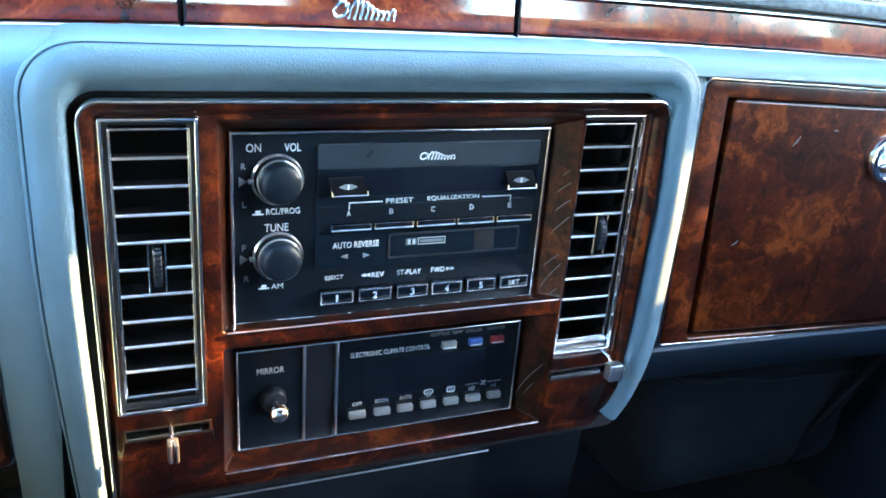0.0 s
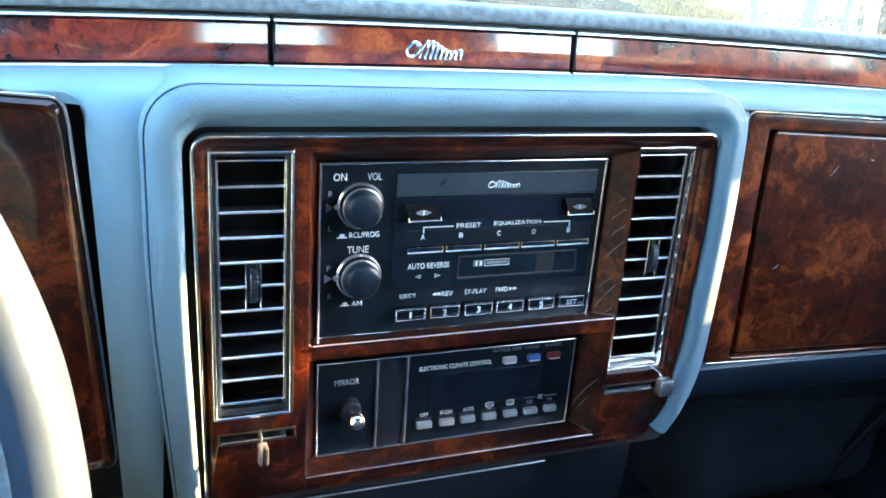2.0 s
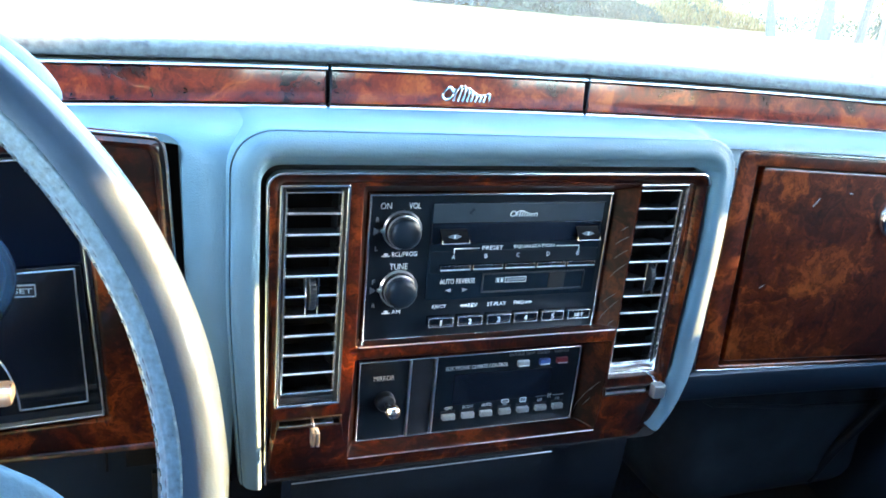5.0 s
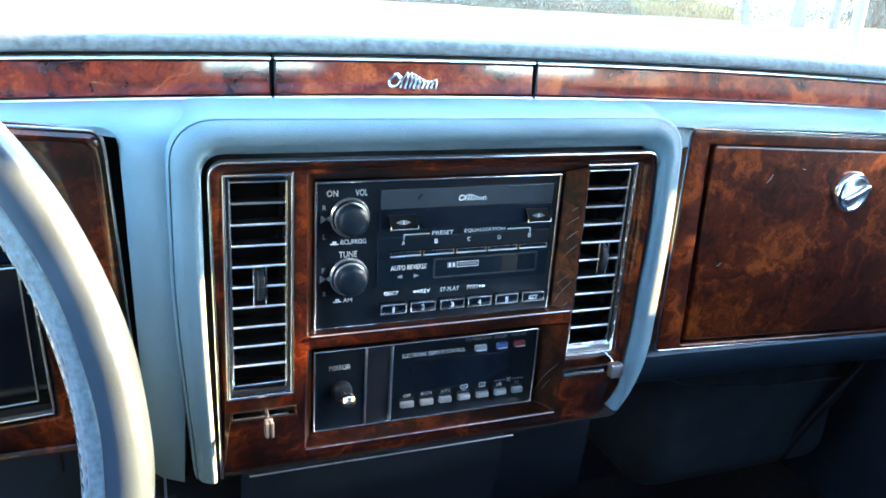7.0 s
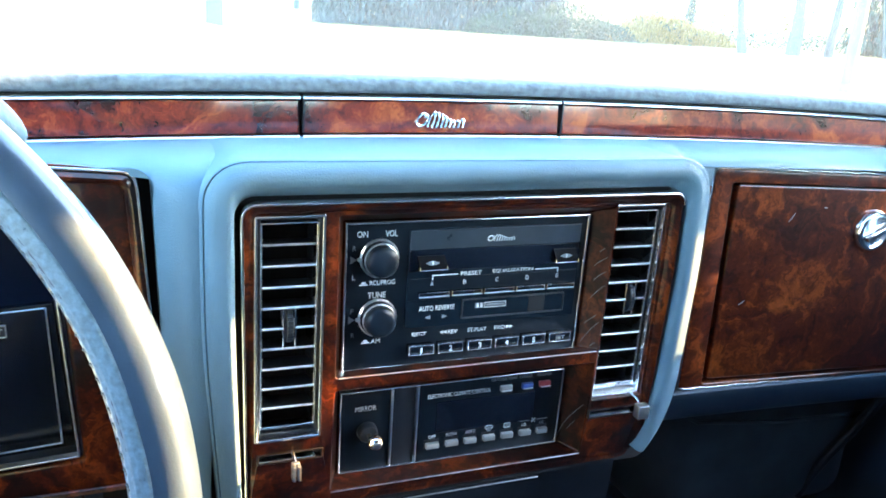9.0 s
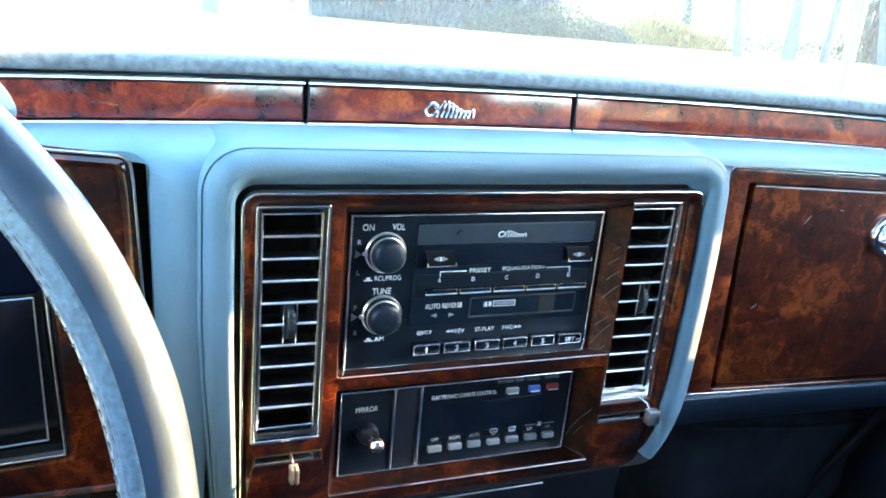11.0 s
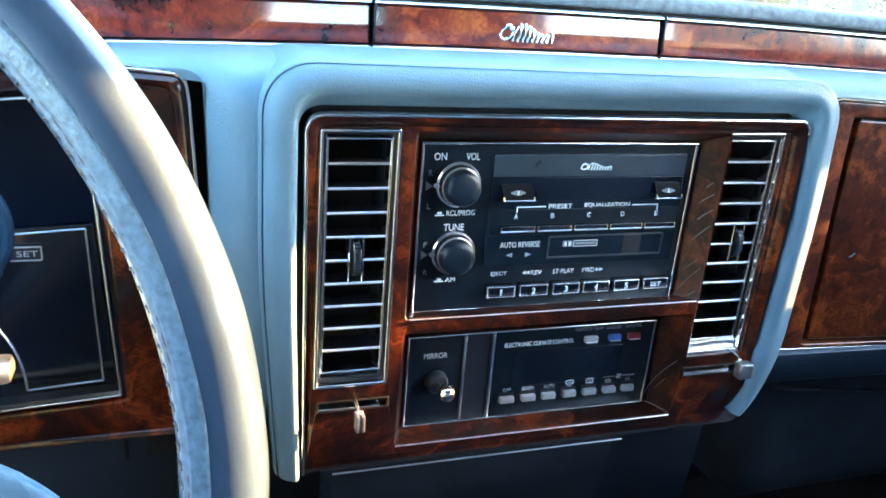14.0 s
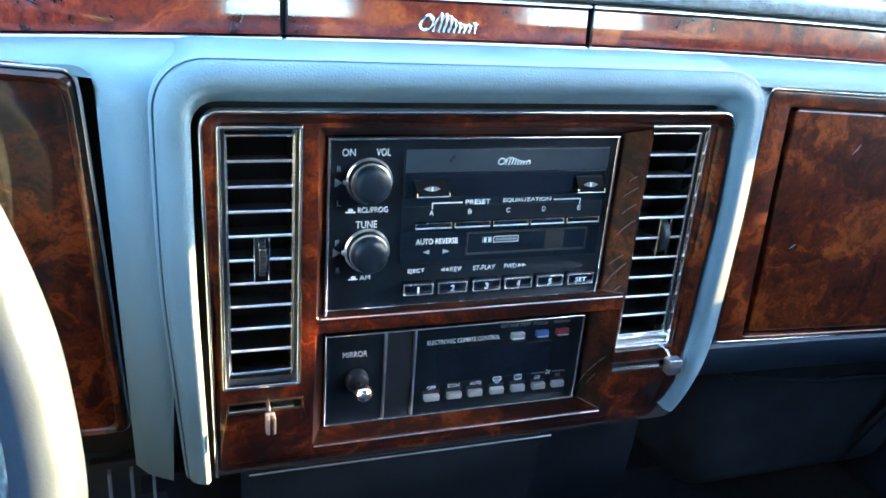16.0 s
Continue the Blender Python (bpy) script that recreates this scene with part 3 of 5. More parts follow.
def pads():
    xs = np.linspace(-0.745, 0.745, 121)
    prof = ((0.012, 0.940), (0.010, 0.9490), (0.000, 0.9498), (-0.002, 0.9504), (-0.0025, 0.9520), (-0.0022, 0.9560), (-0.0012, 0.9588), (0.0010, 0.9604), (0.005, 0.9613), (0.014, 0.9617), (0.028, 0.9608), (0.06, 0.9565), (0.12, 0.946), (0.25, 0.915), (0.36, 0.880))
    part("upper_pad", crown(loft([[(x, strip_y(x) + dy, z) for x in xs] for dy, z in prof])), PAD_TOP, dash, "pale weathered padded dash top", 60)
    backing = part("strip_backing", crown(loft([[(x, strip_y(x) + 0.010, z) for x in xs] for z in (0.905, 0.950)])), BLACK, dash)
    cols = sorted([*np.linspace(-0.745, -0.245, 26), *np.linspace(-0.238, -0.2232, 12), -0.2229, -0.2205, -0.216, *np.linspace(-0.21, 0.158, 30), *np.linspace(0.160, 0.20, 15), *np.linspace(0.21, 0.745, 30)])
    rows = []
    for x in cols:
        s, f = strip_y(x), front_y(x)
        pillar = -0.2230 < x < -0.19
        zb = 0.668 if pillar else (0.9115 - 0.012 * (1 - math.sqrt(max(0, 1 - (max(0, x + 0.2335) / 0.0123) ** 2))) if x < 0 else 0.9012)
        edge = 0.0045 * (1 - smooth01(-0.2230, -0.216, x)) if pillar else 0.0
        r = [(s + 0.006, 0.9166), (s - 0.004, 0.9174), (max(f + 0.062, s - 0.03), 0.9183), (f + 0.042, 0.9180), (f + 0.029, 0.9170), (f + 0.019, 0.9150), (f + 0.011, 0.9118), (f + 0.0055, 0.9072)]
        if pillar:
            f += edge
            r += [(f + 0.002, 0.9010), (f, 0.8920)] + [(f, 0.8920 + (zb + 0.003 - 0.8920) * k / 5) for k in range(1, 6)] + [(f + 0.002, zb + 0.001), (f + 0.005, zb), (f + 0.09, zb)]
        else:
            e = f + (0.0035 if x < 0 else 0.002)
            r += [(e + 0.0005, zb + 0.0015 - 0.0001 * k) for k in range(7)] + [(e + 0.002, zb + 0.0003), (e + 0.006, zb), (f + 0.09, zb)]
        rows.append([(x, y, z) for y, z in r])
    pad = loft(rows)
    for v in pad.verts:
        if -0.2231 < v.co.x < -0.19 and v.co.z < 0.905:
            v.co.x += (0.905 - v.co.z) * 0.028 * min(1, (-0.19 - v.co.x) / 0.02)
        if -0.2231 < v.co.x < -0.205 and v.co.z > 0.905:
            v.co.x -= 0.0010
    part("lower_pad", crown(pad), VINYL, dash, "blue grey grained vinyl pad", 50)
    # hood round the centre fascia: an arch of rounded section
    def arch(lx0, lx1, top, rx0, rx1, r, y, bottom_l=0.671, lift=0.0):
        q = (rx1 - 0.1498) / 0.0197
        pts = [(lx1, bottom_l), (lx0, 0.80), (lx0, top), (rx0, top), (rx0 + 0.0035, 0.84), (rx0 + 0.0005, 0.74), (rx1 + 0.0005, 0.722 + lift * 0.4), (rx1 - 0.0005 - 0.0035 * q, 0.7030 + 0.003 * q + lift * 0.5), (rx1 - 0.0014 - 0.0095 * q, 0.6870 + 0.004 * q + lift * 0.7), (0.1430 + 0.0075 * q, 0.6770 + 0.0030 * q + lift)]
        rad = [0, 0.25, r, r, 0.2, 0.12, 0.03, 0.03, 0.03, 0]
        out = []
        n = 8
        for i, ((x, z), q) in enumerate(zip(pts, rad)):
            p = Vector((x, z))
            if q == 0:
                out.append(p)
                continue
            a, b = Vector(pts[i - 1]), Vector(pts[i + 1])
            u, v = (a - p), (b - p)
            cut = min(q if q < 0.05 else 0.03, u.length * 0.45, v.length * 0.45)
            if q == r:
                cut = r
            u.normalize()
            v.normalize()
            p0, p2 = p + u * cut, p + v * cut
            for k in range(n + 1):
                t = k / n
                w = 0.82
                out.append(((1 - t) ** 2 * p0 + 2 * t * (1 - t) * w * p + t * t * p2) / ((1 - t) ** 2 + 2 * t * (1 - t) * w + t * t))
        return [(p.x, y, p.y) for p in out]
    def deep(loop, dy_top):
        """Lets the top of the hood overhang the sides."""
        return [(x, y + dy_top * smooth01(0.880, 0.902, z), z) for x, y, z in loop]
    # left x at mid height and foot, top z, right x at mid height and foot, corner radius, y, y at the right, lift of the right foot, overhang of the top
    section = ((-0.2005, -0.189, 0.9185, 0.1715, 0.169, 0.03, 0.085, 0.085, 0.055, 0), (-0.1995, -0.1888, 0.9192, 0.1715, 0.169, 0.03, 0.03, 0.03, 0.03, 0),
               (-0.1985, -0.1882, 0.9204, 0.1714, 0.1692, 0.0295, 0.006, 0.002, 0.01, 0), (-0.1976, -0.1876, 0.9212, 0.1715, 0.1694, 0.029, -0.0008, -0.0035, 0.006, 0),
               (-0.1966, -0.187, 0.9211, 0.1706, 0.1687, 0.0285, -0.003, -0.0064, 0.004, 0), (-0.196, -0.1865, 0.9206, 0.1696, 0.1678, 0.0281, -0.0038, -0.0079, 0.003, 0),
               (-0.1956, -0.1862, 0.9202, 0.1691, 0.1674, 0.0278, -0.0033, -0.008, 0.003, 0), (-0.1951, -0.1858, 0.92, 0.1687, 0.167, 0.0275, -0.0032, -0.0083, 0.002, 0),
               (-0.1945, -0.1853, 0.9196, 0.168, 0.1664, 0.0271, -0.0048, -0.0084, 0.001, 0), (-0.1928, -0.184, 0.9181, 0.1655, 0.164, 0.026, -0.0078, -0.0089, 0, 0),
               (-0.1885, -0.181, 0.915, 0.1626, 0.1608, 0.0238, -0.0103, -0.0094, 0, -0.001), (-0.1838, -0.178, 0.9108, 0.1598, 0.1574, 0.0208, -0.0116, -0.0097, 0, -0.001),
               (-0.1812, -0.1764, 0.907, 0.1573, 0.1547, 0.018, -0.0122, -0.009, 0, 0.0005), (-0.1792, -0.1749, 0.9042, 0.1559, 0.1529, 0.0165, -0.0114, -0.0079, 0, 0.003),
               (-0.1779, -0.1738, 0.9015, 0.1548, 0.1514, 0.0155, -0.0092, -0.0064, 0, 0.0055), (-0.1776, -0.1736, 0.8978, 0.1535, 0.15, 0.0142, -0.0042, -0.0036, 0, 0.0065),
               (-0.1776, -0.1736, 0.8968, 0.1532, 0.1498, 0.014, 0.02, 0.02, 0, 0))
    loops = []
    for a, b, top, c, d, r, y, yr, lift, over in section:
        loops.append([(px, py + (yr - y) * smooth01(0.09, 0.15, px), pz) for px, py, pz in deep(arch(a, b, top, c, d, r, y, lift=lift), over)])
    part("center_hood", loft(loops), VINYL, dash, "raised blue grey vinyl hood round the wood fascia", 45)
    # lower dash: under the fascia, under the cluster and under the glove box
    part("lower_panel", loft([[(-0.75, 0.055, 0.672), (-0.16, 0.055, 0.672)], [(-0.75, 0.060, 0.60), (-0.16, 0.060, 0.60)], [(-0.75, 0.12, 0.50), (-0.16, 0.12, 0.50)]]), VINYL_DARK, dash, "dark blue knee panel")
    part("knee_seam", block(-0.2760, -0.2740, 0.0535, 0.0560, 0.655, 0.6715, 0.0004), HOLE, dash, "dark slit in the knee panel")
    part("glove_ledge", crown(loft([[(x, 0.0605 + dy, z) for x in np.linspace(0.150, 0.745, 20)] for dy, z in ((0.03, 0.6875), (0.006, 0.6870), (0.002, 0.684), (0.003, 0.679), (0.020, 0.648), (0.05, 0.628), (0.12, 0.618), (0.2, 0.618))])), VINYL_DARK, dash, "dark blue ledge under the glove box", 50)


pads()


def flourish(x0, x1, z, h, y_at, r):
    """A badge of flowing strokes: one wide open curl, then a run of slanting loops. No letters."""
    w = x1 - x0
    curl = []
    for k in range(30):
        a = 0.2 + 6.6 * k / 29
        x = x0 + w * 0.14 + w * (0.06 + 0.06 * k / 29) * math.cos(a) + h * 0.14 * math.sin(a)
        curl.append((x, y_at(x), z + h * (0.25 + 0.25 * k / 29) * math.sin(a)))
    # slanted loops that swell and sink on one base line
    run = []
    for k in range(161):
        u = k / 160
        a = u * 2 * math.pi * 8
        top = 0.62 + 0.26 * math.sin(1.0 + u * 5.0)
        lift = 0.5 - 0.5 * math.cos(a)
        x = x0 + w * (0.27 + 0.72 * u) - w * 0.026 * math.sin(a) + h * 0.26 * top * lift
        run.append((x, y_at(x), z - h * 0.48 + h * top * lift))
    return (curl, r * 1.15), (run, r)


# ---- burl strips with bright edges along the dash ----
def strips():
    for x0, x1, lb in ((-0.735, -0.1178, "long red burl wood strip with bright metal edges"), (-0.1152, 0.0945, "short red burl wood strip with bright metal edges and a script badge"), (0.0972, 0.735, "long red burl wood strip with bright metal edges")):
        t = thing("dash_trim_strip", ((x0 + x1) / 2, strip_y((x0 + x1) / 2), 0.9165), lb, "trim strip", "wood trim strips on the dash")
        xs = np.linspace(x0, x1, 40)
        wood = [(0.004, 0.9200), (-0.0020, 0.9205), (-0.0024, 0.9222), (-0.0013, 0.932), (0.00005, 0.9428), (0.0012, 0.9438), (0.005, 0.9440)]
        def run(prof, a, b, ends=True):
            bm = loft([[(x, strip_y(x) + dy, z) for dy, z in prof] for x in np.linspace(a, b, 40)])
            bm.verts.ensure_lookup_table()
            n = len(prof)
            for k in (0, 39):
                bm.faces.new([bm.verts[k * n + j] for j in range(n)])
            return crown(bm)
        part("veneer", run(wood, x0 + 0.0012, x1 - 0.0012), WOOD_RED, t, smooth=40)
        for nm, z0, z1 in (("lower_edge_trim", 0.9168, 0.9196), ("upper_edge_trim", 0.9446, 0.9476)):
            zc = (z0 + z1) / 2
            part(nm, run([(0.006, z0), (-0.0022, z0 + 0.0001), (-0.0030, z0 + 0.0008), (-0.0022, zc + 0.0004), (0.0005, z1), (0.006, z1)], x0, x1), BRIGHT, t, "bright metal edge", 60)
        part("end_cap", block(x0 - 0.0001, x0 + 0.0011, strip_y(x0) - 0.0012, strip_y(x0) + 0.006, 0.9197, 0.9445), BLACK, t)
        if -0.2 < x0 < 0:
            for pts, rad in flourish(-0.0300, 0.0095, 0.9312, 0.0130, lambda x: strip_y(x) - 0.0024, 0.00088):
                part("script_badge", tube(pts, rad, 6), CHROME, t, "chrome script badge")


strips()


# ---- centre fascia ----
def bend(me):
    """The foot of the fascia leans away a little."""
    for v in me.vertices:
        if v.co.z < 0.712:
            v.co.y += (0.712 - v.co.z) * 0.17
    return me


LV = (-0.1650, -0.1198, 0.7268, 0.8858)      # left vent frame: x0, x1, z0, z1
RV = (0.0975, 0.1424, 0.7262, 0.8858)
RV_GRILLE = (0.0972, 0.1423, 0.7263, 0.8846)   # sits deeper in its opening than the other
RADIO = (-0.1038, 0.0835, 0.7655, 0.8757)
CLIM = (-0.1012, 0.0835, 0.6775, 0.7455)
fascia = thing("center_fascia", (0, 0.01, 0.664), "dark burl wood centre fascia with a bright metal border", "fascia")


def centre():
    outer = [(-0.1685, 0.6635, 0.004), (0.1440, 0.6635, 0.010), (0.1485, 0.700, 0.03), (0.1518, 0.830, 0.1), (0.1500, 0.8930, 0.008), (-0.1722, 0.8930, 0.009)]
    rad_open = [(-0.1102, 0.7690, 0.002), (0.0965, 0.7690, 0.002), (0.0968, 0.8840, 0.002), (-0.1108, 0.8840, 0.002)]
    clim_open = [(-0.1102, 0.6765, 0.002), (0.0955, 0.6765, 0.002), (0.0955, 0.7590, 0.002), (-0.1102, 0.7590, 0.002)]
    slot_l = rect(-0.1618, -0.1190, 0.7108, 0.7162, 0.0005)
    slot_r = rect(0.0970, 0.1395, 0.7108, 0.7165, 0.0005)
    me = plate_mesh(outer, [rad_open, clim_open, rect(*LV[:2], *LV[2:], 0.001), rect(*RV[:2], *RV[2:], 0.001), slot_l, slot_r], 0.0, 0.006, 0.0010)
    finish("veneer_panel", bend(me), WOOD, fascia, smooth=40)
    # sloping walls of the two recesses, in the shaded burl copy
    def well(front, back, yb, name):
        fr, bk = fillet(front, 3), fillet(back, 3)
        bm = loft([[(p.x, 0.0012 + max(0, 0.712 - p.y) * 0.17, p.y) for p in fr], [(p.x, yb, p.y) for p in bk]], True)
        part(name, bm, WOOD_RECESS, fascia, smooth=40)
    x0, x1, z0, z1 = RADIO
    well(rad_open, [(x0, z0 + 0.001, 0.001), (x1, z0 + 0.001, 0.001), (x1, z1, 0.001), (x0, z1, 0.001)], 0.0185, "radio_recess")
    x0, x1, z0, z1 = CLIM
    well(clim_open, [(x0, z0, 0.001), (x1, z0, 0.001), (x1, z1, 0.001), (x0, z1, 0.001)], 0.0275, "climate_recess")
    # bright border round the panel
    (xa, za, _), (xb, zb, rb), (xc, zc, rc) = outer[0], outer[-1], outer[-2]      # left foot, left top, right top
    run = [(0.1533, 0.8850, 0.0), (xc + 0.0022, zc + 0.0022, rc + 0.002), (xb - 0.0022, zb + 0.0022, rb + 0.002), (xa - 0.0022, za, 0.0)]
    back = [(xa, za, 0.0), (xb, zb, rb - 0.0005), (xc, zc, rc - 0.0005), (0.1510, 0.8850, 0.0)]
    me = plate_mesh([*run, *back], [], -0.0060, 0.010, 0.0009)
    finish("border_trim", bend(me), CHROME, fascia, "bright metal border", 40)
    # sheet added behind the border gap, the gap's shade put in near-black
    plate("border_gap_shade", rect(-0.192, 0.163, 0.66, 0.912, 0.01), 0.010, 0.003, HOLE, fascia, [rect(-0.168, 0.146, 0.668, 0.889, 0.004)], 0.0)
    inset = [(-0.1625, 0.6695, 0.003), (0.1385, 0.6695, 0.006), (0.1430, 0.700, 0.026), (0.1456, 0.830, 0.096), (0.1442, 0.8872, 0.005), (-0.1662, 0.8872, 0.006)]
    low = [(x, z, r) for x, z, r in outer]
    a, b = fillet(low), fillet(inset)
    def lean(z):
        return max(0, 0.712 - z) * 0.17
    def proud(z):
        """The rim stands out at the top and sides and rolls away at the foot."""
        return lean(z) - 0.0050 + 0.0130 * (1 - smooth01(0.6635, 0.6780, z))
    rim = loft([[(p.x, proud(p.y), p.y) for p in a], [(p.x + (q.x - p.x) * 0.3, proud(p.y + (q.y - p.y) * 0.3) + 0.0003, p.y + (q.y - p.y) * 0.3) for p, q in zip(a, b)], [(q.x, min(lean(q.y) - 0.0003, proud(q.y) + 0.0047), q.y) for q in b], [(q.x, lean(q.y) + 0.002, q.y) for q in b]], True)
    part("raised_rim", rim, WOOD, fascia, smooth=50)
    # thin bright line along the lower recess edge and the radio ledge
    for z, a, b, y in ((0.6752, -0.1095, 0.096, 0.0062), (0.7688, -0.108, 0.095, -0.0003)):
        part("edge_line", tube([(a, y, z), (b, y, z)], 0.00045, 6), BRIGHT, fascia)
    for a, b in ((-0.164, -0.117), (0.095, 0.142)):
        part("slot_back", block(a, b, 0.016, 0.018, 0.707, 0.720), HOLE, fascia)


centre()


def ashtray():
    t = thing("ashtray_drawer", (-0.05, 0.03, 0.58), "dark blue closed ashtray door under the fascia", "ashtray")
    part("door", loft([[(x, y, z) for x in np.linspace(-0.150, 0.054, 8)] for y, z in ((0.030, 0.6600), (0.0095, 0.6592), (0.0085, 0.656), (0.014, 0.620), (0.026, 0.565), (0.05, 0.55))]), CONSOLE, t, smooth=40)
    part("top_edge_trim", tube([(-0.150, 0.0068, 0.6590), (0.0605, 0.0068, 0.6588)], 0.0006, 6), WORN_TRIM, t, "thin worn metal top edge")
    for x0, x1, zt in ((0.058, 0.150, 0.6535), (-0.215, -0.153, 0.652)):
        c = thing("console_panel", ((x0 + x1) / 2, 0.03, 0.56), "dark blue filler panel beside the ashtray", "panel")
        part("face", loft([[(x, y, z) for x in np.linspace(x0, x1, 5)] for y, z in ((0.05, zt), (0.033, zt - 0.0005), (0.0312, zt - 0.002), (0.033, 0.62), (0.040, 0.565), (0.06, 0.55))]), CONSOLE, c, smooth=50)
        part("edge_bead", tube([(x0 + 0.002, 0.0315, zt - 0.0015), (x1 - 0.002, 0.0315, zt - 0.0015)], 0.0010, 8), CONSOLE, c)


ashtray()


# ---- air vents ----
def vent(box, vanes, lb, wheel_x, sunk=0.0):
    x0, x1, z0, z1 = box
    t = thing("air_vent", ((x0 + x1) / 2, 0.01, z0), lb, "air vent", "dash air vents")
    ring("outer_frame", x0, x1, z0, z1, 0.0020, -0.0014, 0.010, CHROME, t, 0.0015, 0.0006, "bright metal frame")
    ring("shadow_gap", x0 + 0.0018, x1 - 0.0018, z0 + 0.0018, z1 - 0.0018, 0.0028, 0.0045, 0.006, BLACK, t)
    ix0, ix1, iz0, iz1 = x0 + 0.0042, x1 - 0.0036, z0 + 0.0080, z1 - 0.0058
    ring("inner_frame", ix0, ix1, iz0, iz1, 0.0014, 0.0030, 0.010, CHROME, t, 0.0008, 0.0004)
    part("duct", block(x0 + 0.002, x1 - 0.002, 0.045, 0.047, z0, z1), HOLE, t)
    for nm, a, b in (("duct_side", x0, x0 + 0.002), ("duct_side", x1 - 0.002, x1)):
        part(nm, block(a, b, 0.012, 0.046, z0, z1), HOLE, t)
    for nm, a, b in (("duct_side", z0, z0 + 0.002), ("duct_side", z1 - 0.002, z1)):
        part(nm, block(x0, x1, 0.012, 0.046, a, b), HOLE, t)
    pitch = (iz1 - iz0 - 0.0012) / vanes
    gap0, gap1 = wheel_x - 0.0040, wheel_x + 0.0040
    for k in range(1, vanes):
        z = iz1 - 0.0006 - pitch * k
        if k == 5:
            spans = ((ix0 + 0.0006, gap0), (gap1, ix1 - 0.0006))
        else:
            spans = ((ix0 + 0.0006, ix1 - 0.0006),)
        for a, b in spans:
            v = part("vane", loft([[(x, y, z + dz) for x in (a, b)] for y, dz in ((0.030, -0.0050), (0.0055, -0.0009), (0.0046, -0.0003), (0.0046, 0.0004), (0.0055, 0.0006), (0.030, -0.0040))]), BLACK, t, smooth=0)
            part("vane_edge", tube([(a, 0.0045, z), (b, 0.0040, z)], 0.0009, 6), VANE, v)
    z_a, z_b = iz1 - pitch * 4, iz1 - pitch * 6
    for x in (gap0, gap1):
        part("divider", tube([(x, 0.0044, z_a), (x, 0.0044, z_b)], 0.0006, 6), CHROME, t)
    th = lathe([(0.0001, -0.0022), (0.0125, -0.0022), (0.0132, -0.0014), (0.0132, 0.0014), (0.0125, 0.0022), (0.0001, 0.0022)], 0, 0, 32)
    bmesh.ops.transform(th, matrix=Matrix.Translation((wheel_x, 0.0125, (z_a + z_b) / 2)) @ Matrix.Rotation(radians(90), 4, "Z"), verts=th.verts)
    part("thumbwheel", th, BLACK, t, "ribbed black thumbwheel")
    for k in range(-4, 5):
        a = k * 0.2
        part("thumbwheel_rib", block(wheel_x - 0.002, wheel_x + 0.002, 0.0125 - 0.0136 * math.cos(a), 0.0125 - 0.0130 * math.cos(a) , (z_a + z_b) / 2 + 0.0133 * math.sin(a) - 0.0004, (z_a + z_b) / 2 + 0.0133 * math.sin(a) + 0.0004), KNOB, t)
    if sunk:
        part("sill", loft([[(x0 + 0.0024, y, z), (x1 - 0.0024, y, z)] for y, z in ((0.0005, z0 + 0.0022), (0.0010, z0 + 0.0028), (0.0042, z0 + 0.0074), (0.0090, z0 + 0.0080))]), CHROME, t, "bright metal sill", 60)
        t.location.y += sunk


vent(LV, 10, "tall dash air vent with bright horizontal vanes, edged in metal", -0.1413)
vent(RV_GRILLE, 10, "tall dash air vent with bright horizontal vanes, sunk into the wood", 0.1247, 0.004)


def slide_lever(x0, x1, tip, half, zs, lb, lip):
    """A slot with a bright lip, a bent stem and a square grip."""
    t = thing("vent_slide_lever", ((x0 + x1) / 2, 0.005, 0.711), lb, "slide lever", "vent slide levers")
    part("slot_lip", block(x0, x1 - 0.004, 0.0004, 0.0110, 0.7104, 0.7108 + lip, 0.0006), BRIGHT, t)
    ring("slot_bezel", x0 - 0.0012, x1 + 0.0012, 0.7096, 0.7174, 0.0012, -0.0007, 0.003, DULL, t, 0.0008, 0.0003, "dull metal slot surround")
    part("stem", tube([(tip, 0.012, zs[1] + 0.0015), (tip, -0.006, zs[1] + 0.001), (tip, -0.012, zs[1] - 0.002)], 0.0011, 8), CHROME, t)
    if half < 0.004:                                           # bent from strip: two prongs
        for s in (-1, 1):
            part("prong", block(tip + s * 0.0017 - 0.0011, tip + s * 0.0017 + 0.0011, -0.0180, -0.0115, zs[0], zs[1], 0.0006), BRIGHT, t, "slim bright prong")
        part("prong_bridge", block(tip - half, tip + half, -0.0130, -0.0105, zs[1] - 0.0030, zs[1] + 0.0004, 0.0006), BRIGHT, t)
    else:
        part("grip", block(tip - half, tip + half, -0.0180, -0.0105, zs[0], zs[1], 0.0010), BRIGHT, t, "square bright metal grip")


slide_lever(-0.1618, -0.1190, -0.1392, 0.0028, (0.7045, 0.7155), "small bright slide lever under a vent", 0.0008)
slide_lever(0.0970, 0.1395, 0.1352, 0.0052, (0.7138, 0.7252), "small bright slide lever under a vent", 0.0022)


